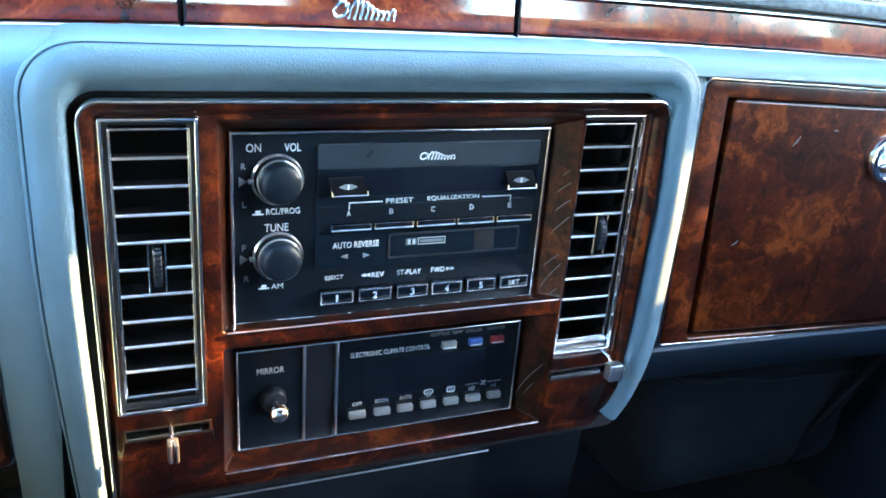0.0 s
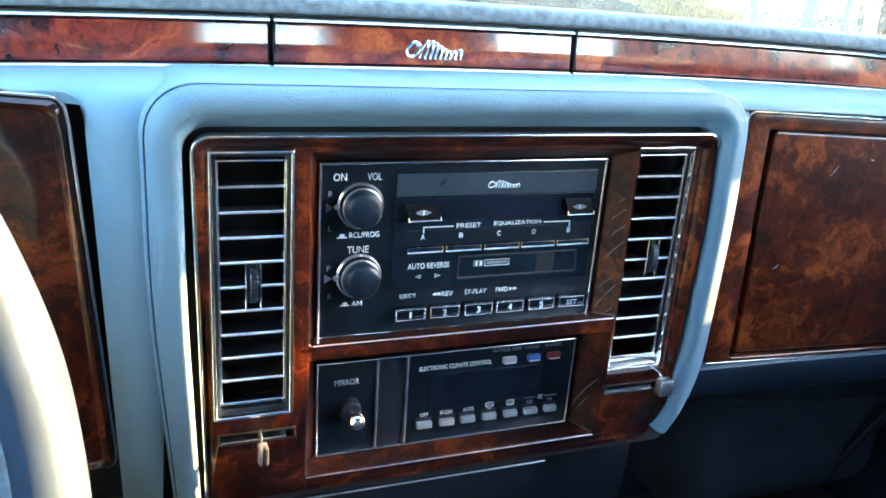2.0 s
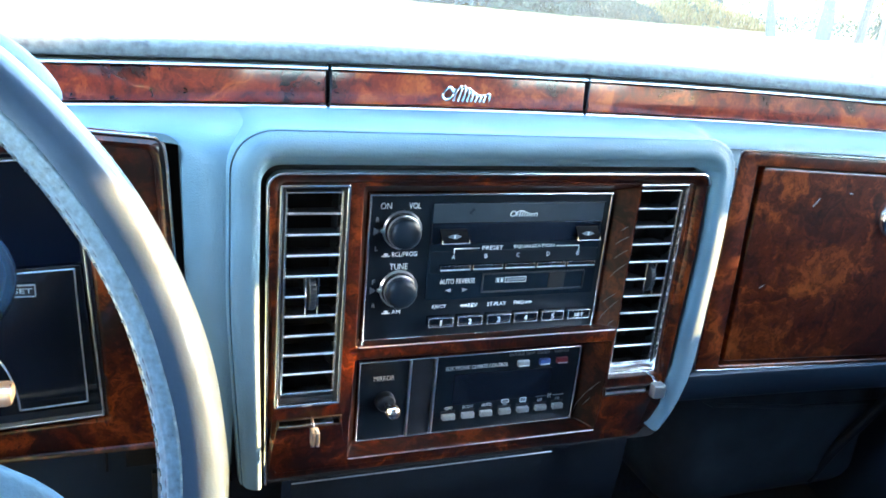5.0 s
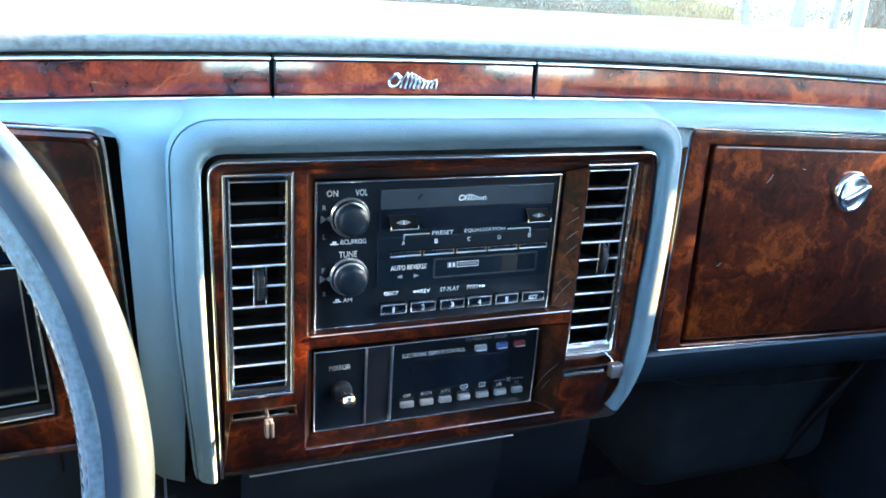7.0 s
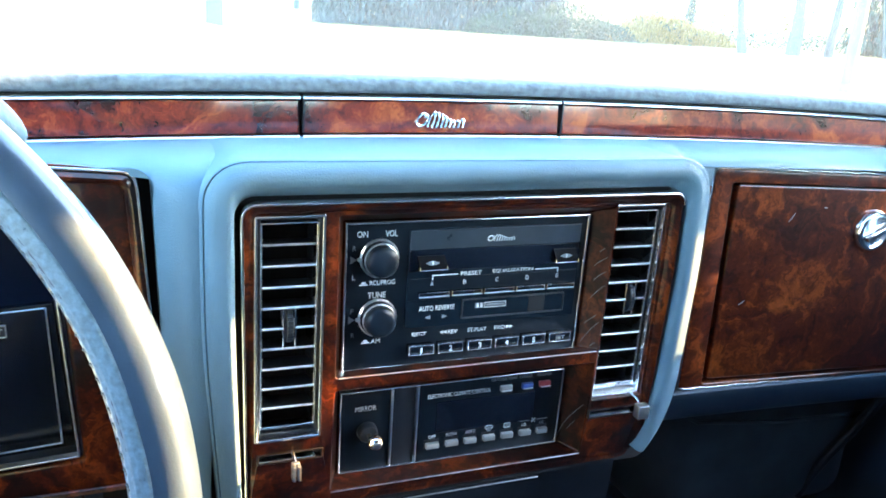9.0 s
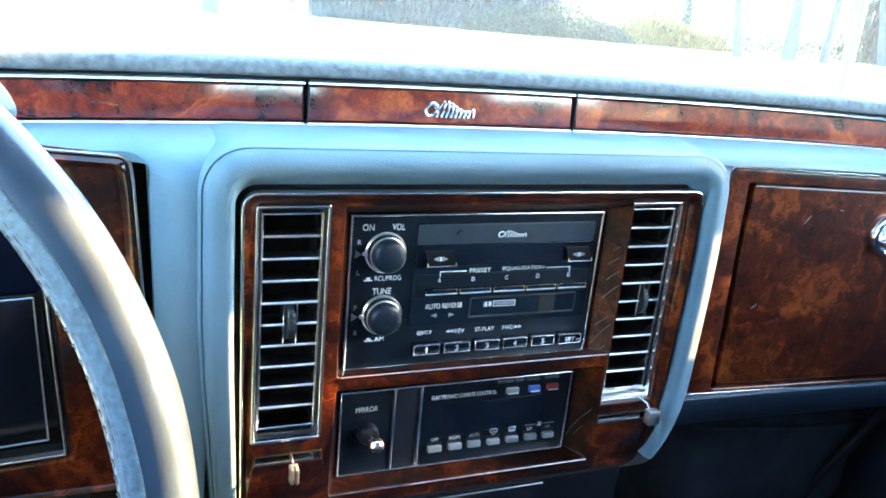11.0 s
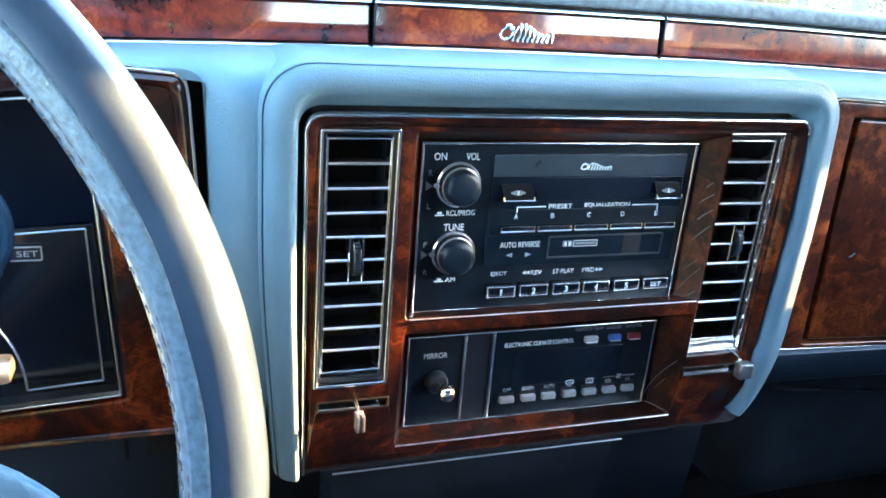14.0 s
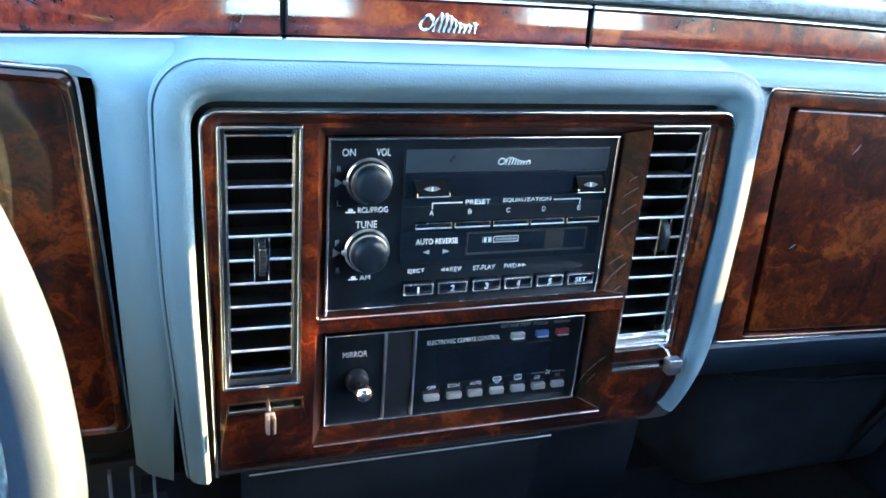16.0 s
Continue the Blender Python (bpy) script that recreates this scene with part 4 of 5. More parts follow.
# ---- radio ----
def radio():
    x0, x1, z0, z1 = RADIO
    t = thing("car_radio", ((x0 + x1) / 2, 0.02, z0), "black cassette radio with two round knobs and bright edged keys", "car radio")
    Y = 0.0165
    plate("face", rect(x0 + 0.001, x1 - 0.001, z0 + 0.001, z1 - 0.001, 0.001), Y, 0.006, FACE, t)
    ring("bezel", x0, x1, z0, z1, 0.0022, Y - 0.0038, 0.008, CHROME, t, 0.001, 0.00105, "bright metal bezel")
    # cassette half, a little proud, with a lighter band over a dark window
    plate("cassette_panel", rect(-0.0575, 0.0790, 0.7945, 0.8680, 0.0015), Y - 0.0007, 0.004, SMOKE, t, label="smoked black cassette panel")
    plate("display_band", rect(-0.0565, 0.0780, 0.8532, 0.8672, 0.001), Y - 0.0011, 0.002, plain("band_grey", (0.030, 0.042, 0.055), 0.30, var=0.15), t)
    plate("display_window", rect(-0.0565, 0.0780, 0.8372, 0.8528, 0.0006), Y - 0.0009, 0.002, GLOSS, t)
    plate("key_band", rect(-0.0560, 0.0780, 0.8150, 0.8320, 0.0006), Y - 0.0009, 0.002, FACE, t)
    # small script mark as strokes
    for pts, rad in flourish(0.0008, 0.0225, 0.8598, 0.0052, lambda x: Y - 0.0016, 0.00034):
        part("script_mark", tube(pts, rad, 5), PRINT, t, "pale script mark")
    # seek and scan rockers
    for a, b in ((-0.0512, -0.0285), (0.0560, 0.0770)):
        w = b - a
        bm = loft([[(a + w * 0.02 + s, y, z) for s in (0, w * 0.9)] for y, z in ((Y - 0.001, 0.8490), (Y - 0.0035, 0.8480))] )
        bm.free()
        k = part("rocker_key", loft([[(a + o, y, z), (b + o - 0.0025, y, z)] for o, y, z in ((0, Y, 0.8490), (0, Y - 0.0022, 0.8486), (0.0022, Y - 0.0048, 0.8400), (0.0022, Y - 0.0048, 0.8385), (0.0022, Y, 0.8380))]), KEY_BLACK, t, "black rocker key with a bright lower edge", 20)
        part("key_edge", tube([(a + 0.0022, Y - 0.0048, 0.8388), (b - 0.0003, Y - 0.0048, 0.8388)], 0.00055, 6), CHROME, k)
        for xx in (a + 0.0022, b - 0.0003):
            part("key_edge", tube([(xx, Y - 0.0048, 0.8385), (xx - 0.0002, Y - 0.0044, 0.8412)], 0.0005, 6), CHROME, k)
        c = (a + b) / 2 - 0.0003
        for sg in (-1, 1):
            plate("wedge_mark", [(c + sg * 0.0010, 0.8420, 0), (c + sg * 0.0052, 0.8438, 0), (c + sg * 0.0010, 0.8456, 0)][::sg], Y - 0.0041, 0.0005, PRINT_DIM, k, bevel=0.0)
        plate("bar_mark", rect(c - 0.0006, c + 0.0006, 0.8424, 0.8452), Y - 0.0043, 0.0005, PRINT, k, bevel=0.0)
    # knobs
    for xc, zc in ((-0.0782, 0.8485), (-0.0778, 0.8047)):
        part("collar", lathe([(0.0139, 0.0), (0.0139, -0.0014), (0.0134, -0.0021), (0.0127, -0.0016), (0.0127, 0.0)], xc, zc, 48, Y), BRIGHT, t, "bright metal collar")
        part("inner_collar", lathe([(0.0125, 0.0), (0.0125, -0.0040), (0.0119, -0.0050), (0.0100, -0.0050)], xc, zc, 48, Y), BLACK, t)
        part("balance_ring", lathe([(0.0121, -0.0040), (0.0118, -0.0060), (0.0113, -0.0062)], xc, zc, 48, Y), BRIGHT, t)
        kn = lathe([(0.0112, -0.003), (0.0110, -0.0092), (0.0107, -0.0108), (0.0098, -0.0120), (0.0075, -0.0128), (0.0040, -0.0132), (0.0001, -0.0133)], xc, zc, 144, Y)
        for v in kn.verts:
            y = v.co.y - Y
            if -0.0100 < y < -0.002:
                a = math.atan2(v.co.z - zc, v.co.x - xc)
                f = 1 + 0.012 * math.cos(a * 48)
                v.co.x, v.co.z = xc + (v.co.x - xc) * f, zc + (v.co.z - zc) * f
        part("knob", kn, KNOB, t, "round ribbed black knob", 40)
        part("balance_tab", block(xc - 0.0158, xc - 0.0128, Y - 0.0036, Y - 0.0006, zc - 0.0011, zc + 0.0011, 0.0004), BRIGHT, t)
    # print beside the knobs
    for s, a, b, z, h, mat in (("ON", -0.0945, -0.0868, 0.8658, 0.0044, PRINT), ("VOL", -0.0745, -0.0660, 0.8658, 0.0044, PRINT), ("R", -0.0972, -0.0948, 0.8560, 0.0034, PRINT_DIM), ("L", -0.0968, -0.0946, 0.8352, 0.0034, PRINT_DIM), ("RCL/PROG", -0.0842, -0.0660, 0.8306, 0.0034, PRINT), ("TUNE", -0.0852, -0.0722, 0.8214, 0.0044, PRINT), ("F", -0.0972, -0.0950, 0.8105, 0.0034, PRINT_DIM), ("R", -0.0962, -0.0938, 0.7925, 0.0034, PRINT_DIM), ("AM", -0.0815, -0.0750, 0.7868, 0.0030, PRINT)):
        lettering(s, a, b, z, h, Y - 0.0001, mat, t)
    for z in (0.8478, 0.8040):
        plate("speaker_mark", [(-0.0985, z - 0.0028, 0), (-0.0940, z, 0), (-0.0985, z + 0.0028, 0)], Y - 0.0003, 0.0006, PRINT_DIM, t, bevel=0.0)
    for z, a in ((0.8302, -0.0915), (0.7868, -0.0885)):
        plate("push_mark", rect(a, a + 0.0058, z - 0.0012, z - 0.0005), Y - 0.0003, 0.0006, PRINT, t, bevel=0.0)
        plate("push_mark", rect(a + 0.0015, a + 0.0043, z - 0.0002, z + 0.0012), Y - 0.0003, 0.0006, PRINT, t, bevel=0.0)
    F = Y - 0.0016
    lettering("PRESET", -0.0172, -0.0010, 0.8340, 0.0029, F, PRINT, t)
    lettering("EQUALIZATION", 0.0078, 0.0404, 0.8342, 0.0029, F, PRINT, t)
    for a, b in ((-0.0388, -0.0194), (0.0426, 0.0616)):
        plate("bracket_line", rect(a, b, 0.8335, 0.8341), F - 0.0001, 0.0005, PRINT, t, bevel=0.0)
    for x in (-0.0388, 0.0612):
        plate("bracket_line", rect(x, x + 0.0005, 0.8302, 0.8335), F - 0.0001, 0.0005, PRINT, t, bevel=0.0)
    for s, x in zip("ABCDE", (-0.0388, -0.0138, 0.0117, 0.0363, 0.0614)):
        lettering(s, x - 0.0012, x + 0.0012, 0.8278, 0.0031, F, PRINT_DIM if s in "" else PRINT, t)
    for a, b in ((-0.0488, -0.0262), (-0.0237, -0.0008), (0.0018, 0.0252), (0.0274, 0.0504), (0.0528, 0.0755)):
        k = part("equalizer_key", block(a, b, Y - 0.0042, Y + 0.001, 0.8182, 0.8218, 0.0005), GLOSS, t, "thin black key with a bright upper edge")
        part("key_edge", tube([(a, Y - 0.0042, 0.8186), (b, Y - 0.0042, 0.8186)], 0.00048, 6), BRIGHT, k)
        part("key_edge", tube([(a, Y - 0.0040, 0.8218), (b, Y - 0.0040, 0.8218)], 0.00025, 5), CHROME, k)
        for x in (a, b):
            part("key_edge", tube([(x, Y - 0.0040, 0.8184), (x, Y - 0.0040, 0.8219)], 0.0004, 6), CHROME, k)
    lettering("AUTO REVERSE", -0.0474, -0.0203, 0.8090, 0.0036, F, PRINT, t)
    for x, s in ((-0.0405, -1), (-0.0275, 1)):
        plate("direction_arrow", [(x - s * 0.002, 0.8006, 0), (x + s * 0.002, 0.8020, 0), (x - s * 0.002, 0.8034, 0)][::s], F - 0.0001, 0.0005, PRINT_DIM, t, bevel=0.0)
    ring("cassette_slot_frame", -0.0145, 0.0700, 0.7985, 0.8140, 0.0012, Y - 0.0016, 0.004, BLACK, t)
    plate("cassette_door", rect(-0.0133, 0.0688, 0.7997, 0.8128, 0.0005), Y - 0.0004, 0.003, SMOKE, t)
    plate("cassette_opening", rect(0.0400, 0.0535, 0.7999, 0.8126), Y - 0.0012, 0.002, HOLE, t)
    plate("mark_box", rect(-0.0035, 0.0030, 0.8062, 0.8100), Y - 0.0010, 0.0006, PRINT_DIM, t, [rect(-0.0030, 0.0025, 0.8066, 0.8096)], 0.0)
    for x in (-0.0024, 0.0006):
        plate("mark_box", rect(x, x + 0.0016, 0.8068, 0.8094), Y - 0.0012, 0.0006, PRINT, t, bevel=0.0)
    plate("mark_frame", rect(0.0040, 0.0212, 0.8060, 0.8102), Y - 0.0010, 0.0006, PRINT, t, [rect(0.0044, 0.0208, 0.8064, 0.8098)], 0.0)
    plate("mark_bar", rect(0.0054, 0.0198, 0.8073, 0.8089), Y - 0.0012, 0.0006, PRINT_DIM, t, bevel=0.0)
    for s, a, b in (("EJECT", -0.0510, -0.0402), ("REV", -0.0232, -0.0158), ("ST-PLAY", -0.0076, 0.0074), ("FWD", 0.0140, 0.0226)):
        lettering(s, a, b, 0.7888, 0.0031, Y - 0.0001, PRINT, t)
    for x, s in ((-0.0282, -1), (-0.0255, -1), (0.0250, 1), (0.0278, 1)):
        plate("wind_arrow", [(x - s * 0.0013, 0.7877, 0), (x + s * 0.0013, 0.7889, 0), (x - s * 0.0013, 0.7901, 0)][::s], Y - 0.0003, 0.0005, PRINT, t, bevel=0.0)
    for s, a, b in (("1", -0.0548, -0.0357), ("2", -0.0322, -0.0130), ("3", -0.0090, 0.0099), ("4", 0.0130, 0.0320), ("5", 0.0359, 0.0544), ("SET", 0.0584, 0.0771)):
        k = part("preset_key", block(a, b, Y - 0.0060, Y + 0.001, 0.7752, 0.7825, 0.0007), GLOSS, t, "black push key in a bright rim")
        ring("key_rim", a - 0.0002, b + 0.0002, 0.7750, 0.7827, 0.0008, Y - 0.0064, 0.003, CHROME, k, 0.0008, 0.0003)
        w = 0.0024 if len(s) == 1 else 0.0078
        if s == "1":
            w = 0.0011
        c = (a + b) / 2
        lettering(s, c - w / 2, c + w / 2, 0.7786, 0.0040 if len(s) == 1 else 0.0030, Y - 0.0061, PRINT, k)


radio()


# ---- mirror switch and climate panel ----
def mirror_switch():
    Y = 0.0245
    t = thing("mirror_switch", (-0.08, 0.03, 0.68), "black mirror adjuster panel with a chrome ball lever", "mirror switch")
    plate("panel", rect(-0.1000, -0.0610, 0.6785, 0.7450, 0.0008), Y, 0.004, FACE, t)
    lettering("MIRROR", -0.0884, -0.0724, 0.7292, 0.0040, Y - 0.0001, PRINT, t)
    part("socket", lathe([(0.0078, 0.0), (0.0076, -0.0040), (0.0062, -0.0058), (0.0038, -0.0064), (0.0001, -0.0064)], -0.0790, 0.7105, 32, Y), BLACK, t)
    part("stem", tube([(-0.0790, Y - 0.004, 0.7105), (-0.0795, Y - 0.012, 0.7110), (-0.0806, Y - 0.026, 0.7150)], 0.0017, 10), BLACK, t)
    ball = bmesh.new()
    bmesh.ops.create_uvsphere(ball, u_segments=28, v_segments=16, radius=0.0054)
    bmesh.ops.transform(ball, matrix=Matrix.Translation((-0.0810, -0.0035, 0.7172)) @ Matrix.Diagonal((1, 1.05, 1, 1)), verts=ball.verts)
    part("ball_knob", ball, CHROME, t, "chrome ball knob")
    f = thing("filler_plate", (-0.05, 0.03, 0.68), "blank black filler plate with bright edges", "plate")
    plate("blank", rect(-0.0595, -0.0415, 0.6785, 0.7450, 0.0006), Y, 0.004, BLACK, f)
    for x in (-0.0604, -0.0402):
        part("edge_trim", block(x - 0.0008, x + 0.0008, Y - 0.0020, Y + 0.002, 0.6785, 0.7450, 0.0004), BRIGHT, f)


mirror_switch()


def climate():
    Y = 0.0255
    x0, x1, z0, z1 = CLIM
    t = thing("climate_control", (0.02, 0.03, 0.677), "black electronic climate control panel with grey keys", "climate control")
    ring("bezel", x0, x1, z0, z1, 0.0020, Y - 0.0038, 0.008, CHROME, t, 0.001, 0.00095, "bright metal bezel")
    plate("face", rect(-0.0390, x1 - 0.0012, z0 + 0.001, z1 - 0.001, 0.0008), Y, 0.004, FACE, t)
    plate("display", rect(-0.0235, 0.0605, 0.7000, 0.7262, 0.0008), Y - 0.0006, 0.003, GLOSS, t, label="unlit black display window")
    lettering("ELECTRONIC CLIMATE CONTROL", -0.0312, 0.0208, 0.7320, 0.0032, Y - 0.0001, PRINT, t)
    for s, a, b in (("OUTSIDE TEMP", 0.0208, 0.0428), ("COOLER", 0.0452, 0.0565), ("WARMER", 0.0602, 0.0735)):
        lettering(s, a, b, 0.7400, 0.0024, Y - 0.0001, PRINT_DIM, t)
    for a, b, m in ((0.0286, 0.0384, KEY_GREY), (0.0474, 0.0566, KEY_BLUE), (0.0628, 0.0722, KEY_RED)):
        k = part("temperature_key", block(a, b, Y - 0.0030, Y + 0.001, 0.7302, 0.7346, 0.0005), m, t, {"grey_key": "grey key", "blue_key": "blue key", "red_key": "red key"}[m.name])
        part("key_light", block(a + 0.0006, b - 0.0006, Y - 0.0034, Y - 0.0028, 0.7304, 0.7312), PRINT, k)
    for i, (a, b) in enumerate(((-0.0314, -0.0208), (-0.0149, -0.0046), (0.0008, 0.0108), (0.0170, 0.0269), (0.0330, 0.0429), (0.0490, 0.0588), (0.0646, 0.0738))):
        part("mode_key", block(a, b, Y - 0.0038, Y + 0.001, 0.6884, 0.6928, 0.0006), KEY_GREY, t, "grey push key")
        part("key_well", block(a - 0.0008, b + 0.0008, Y - 0.0004, Y + 0.001, 0.6874, 0.6950), BLACK, t)
    for s, a, b in (("OFF", -0.0292, -0.0232), ("ECON", -0.0144, -0.0060), ("AUTO", 0.0020, 0.0102), ("LO", 0.0510, 0.0550), ("HI", 0.0672, 0.0705)):
        lettering(s, a, b, 0.6976 if s not in ("LO", "HI") else 0.6972, 0.0026, Y - 0.0008, PRINT if s not in ("HI",) else PRINT_DIM, t)
    ring("defrost_mark", 0.0188, 0.0252, 0.6972, 0.7008, 0.0005, Y - 0.0009, 0.0006, PRINT, t, 0.0016, 0.0)
    plate("defrost_mark", rect(0.0204, 0.0236, 0.6958, 0.6992), Y - 0.0011, 0.0006, PRINT_DIM, t, bevel=0.0)
    ring("rear_defrost_mark", 0.0350, 0.0406, 0.6966, 0.7008, 0.0005, Y - 0.0009, 0.0006, PRINT, t, 0.0008, 0.0)
    plate("rear_defrost_mark", rect(0.0364, 0.0392, 0.6976, 0.6998), Y - 0.0011, 0.0006, PRINT_DIM, t, bevel=0.0)
    for a, b in ((0.0484, 0.0580), (0.0640, 0.0740)):
        plate("fan_line", rect(a, b, 0.7001, 0.7006), Y - 0.0008, 0.0005, PRINT_DIM, t, bevel=0.0)
    for k in range(4):
        c, s = math.cos(k * math.pi / 2 + 0.4), math.sin(k * math.pi / 2 + 0.4)
        plate("fan_blade", [(0.0610, 0.7004, 0), (0.0610 + 0.0020 * c, 0.7004 + 0.0020 * s, 0), (0.0610 + 0.0020 * (c - 0.5 * s), 0.7004 + 0.0020 * (s + 0.5 * c), 0)], Y - 0.0010 - 0.0001 * k, 0.0005, PRINT, t, bevel=0.0)


climate()


# ---- glove box ----
def glove():
    t = thing("glove_box", (0.45, 0.07, 0.684), "closed brown burl wood glove box door with a chrome latch", "glove box")
    def y(x):
        return 0.064
    def on(me):
        for v in me.vertices:
            v.co.y += y(v.co.x)
        return crown(me)
    outer = [(0.2352, 0.6890, 0.004), (0.680, 0.6890, 0.004), (0.680, 0.8990, 0.006), (0.2358, 0.8990, 0.006)]
    hole = [(0.2612, 0.6925, 0.003), (0.660, 0.6925, 0.003), (0.660, 0.8868, 0.002), (0.2556, 0.8868, 0.002)]
    finish("door_frame", on(plate_mesh(outer, [hole], 0.0, 0.016, 0.0015)), WOOD_BROWN, t, smooth=40)
    finish("frame_border", on(plate_mesh([(0.2335, 0.6875, 0.005), (0.682, 0.6875, 0.005), (0.682, 0.9010, 0.007), (0.2340, 0.9010, 0.007)], [[(x, z, max(r, 0.001)) for x, z, r in outer]], 0.0008, 0.012, 0.0005)), CHROME, t, "thin bright metal border", 40)
    inner = [(0.2690, 0.6950, 0.003), (0.657, 0.6950, 0.003), (0.657, 0.8845, 0.003), (0.2652, 0.8845, 0.003)]
    finish("door_panel", on(plate_mesh(inner, [], 0.0035, 0.008, 0.0014)), WOOD_BROWN, t, smooth=60)
    finish("groove", on(plate_mesh(hole, [], 0.012, 0.004)), HOLE, t)
    me = bpy.data.meshes.new("l")
    bm = tube([(0.267, 0.0036, 0.8848), (0.655, 0.0036, 0.8848)], 0.00050, 6)
    bm.to_mesh(me)
    bm.free()
    finish("panel_edge_line", on(me), BRIGHT, t)
    lx, lz = 0.4360, 0.8325
    yy = y(lx) + 0.0035
    k = part("latch", lathe([(0.0205, 0.0), (0.0203, -0.0030), (0.0190, -0.0052), (0.0160, -0.0060), (0.0135, -0.0045), (0.0001, -0.0040)], lx, lz, 48, yy), CHROME, t, "round chrome latch")
    bar = block(lx - 0.0150, lx + 0.0150, yy - 0.0125, yy - 0.0030, lz - 0.0030, lz + 0.0030, 0.0014)
    bmesh.ops.rotate(bar, cent=(lx, yy, lz), matrix=Matrix.Rotation(radians(-28), 3, "Y"), verts=bar.verts)
    part("latch_grip", bar, CHROME, k)
    tagged(part("dash_end_panel", block(0.685, 0.745, 0.03, 0.10, 0.62, 0.90, 0.006), VINYL), "blue grey vinyl end of the dash", "panel")
    part("corner_fill", crown(block(0.164, 0.2334, 0.0620, 0.0800, 0.8830, 0.9035, 0.004)), VINYL, dash)
    tagged(part("dash_side_panel", block(0.1660, 0.2330, 0.078, 0.090, 0.66, 0.905, 0.001), WOOD_BROWN), "plain burl panel beside the glove box", "panel")
    return t


glove_box = glove()


def scratches():
    """Old bright scratches in the lacquer of the fascia and of the glove box door."""
    def mark(pts, r, parent):
        part("scratch", tube(pts, [r * 0.35] + [r] * (len(pts) - 2) + [r * 0.3], 5), SCUFF, parent)
    def wall(u, z):                                            # on the sloping end of the radio recess
        return (0.0966 - 0.0131 * u, 0.0011 + 0.0173 * u, z)
    for (u0, z0), (u1, z1) in (((0.40, 0.8467), (0.18, 0.8513)), ((0.52, 0.8353), (0.09, 0.8441)), ((0.49, 0.8236), (0.05, 0.8336)), ((0.52, 0.8088), (0.02, 0.8229)), ((0.63, 0.7868), (0.20, 0.7973)), ((0.66, 0.7720), (0.09, 0.7921)), ((0.31, 0.7700), (0.13, 0.7750))):
        mark([wall(u0 + (u1 - u0) * k / 8, z0 + (z1 - z0) * (k / 8) ** 0.8) for k in range(9)], 0.00020, fascia)
    for du, dz in ((0.0, 0.0), (-0.08, -0.006)):               # on the sloping end of the climate recess
        arc = [(0.87 - 0.74 * (k / 10) ** 1.5 + du, 0.6830 + 0.0380 * k / 10 + dz) for k in range(11)]
        mark([(0.0953 - 0.0120 * u, 0.0011 + 0.0263 * u, z) for u, z in (arc if du == 0 else arc[4:8])], 0.00020, fascia)
    for x, z, dx, dz in ((0.3300, 0.8500, 0.0065, 0.0085), (0.2900, 0.7700, 0.0060, 0.0040), (0.3700, 0.8640, 0.0040, -0.0005)):
        part("scratch", crown(tube([(x, 0.0674, z), (x + dx * 0.5, 0.0671, z + dz * 0.5), (x + dx, 0.0674, z + dz)], [0.0003, 0.0007, 0.0003], 5)), SCUFF, glove_box)


scratches()


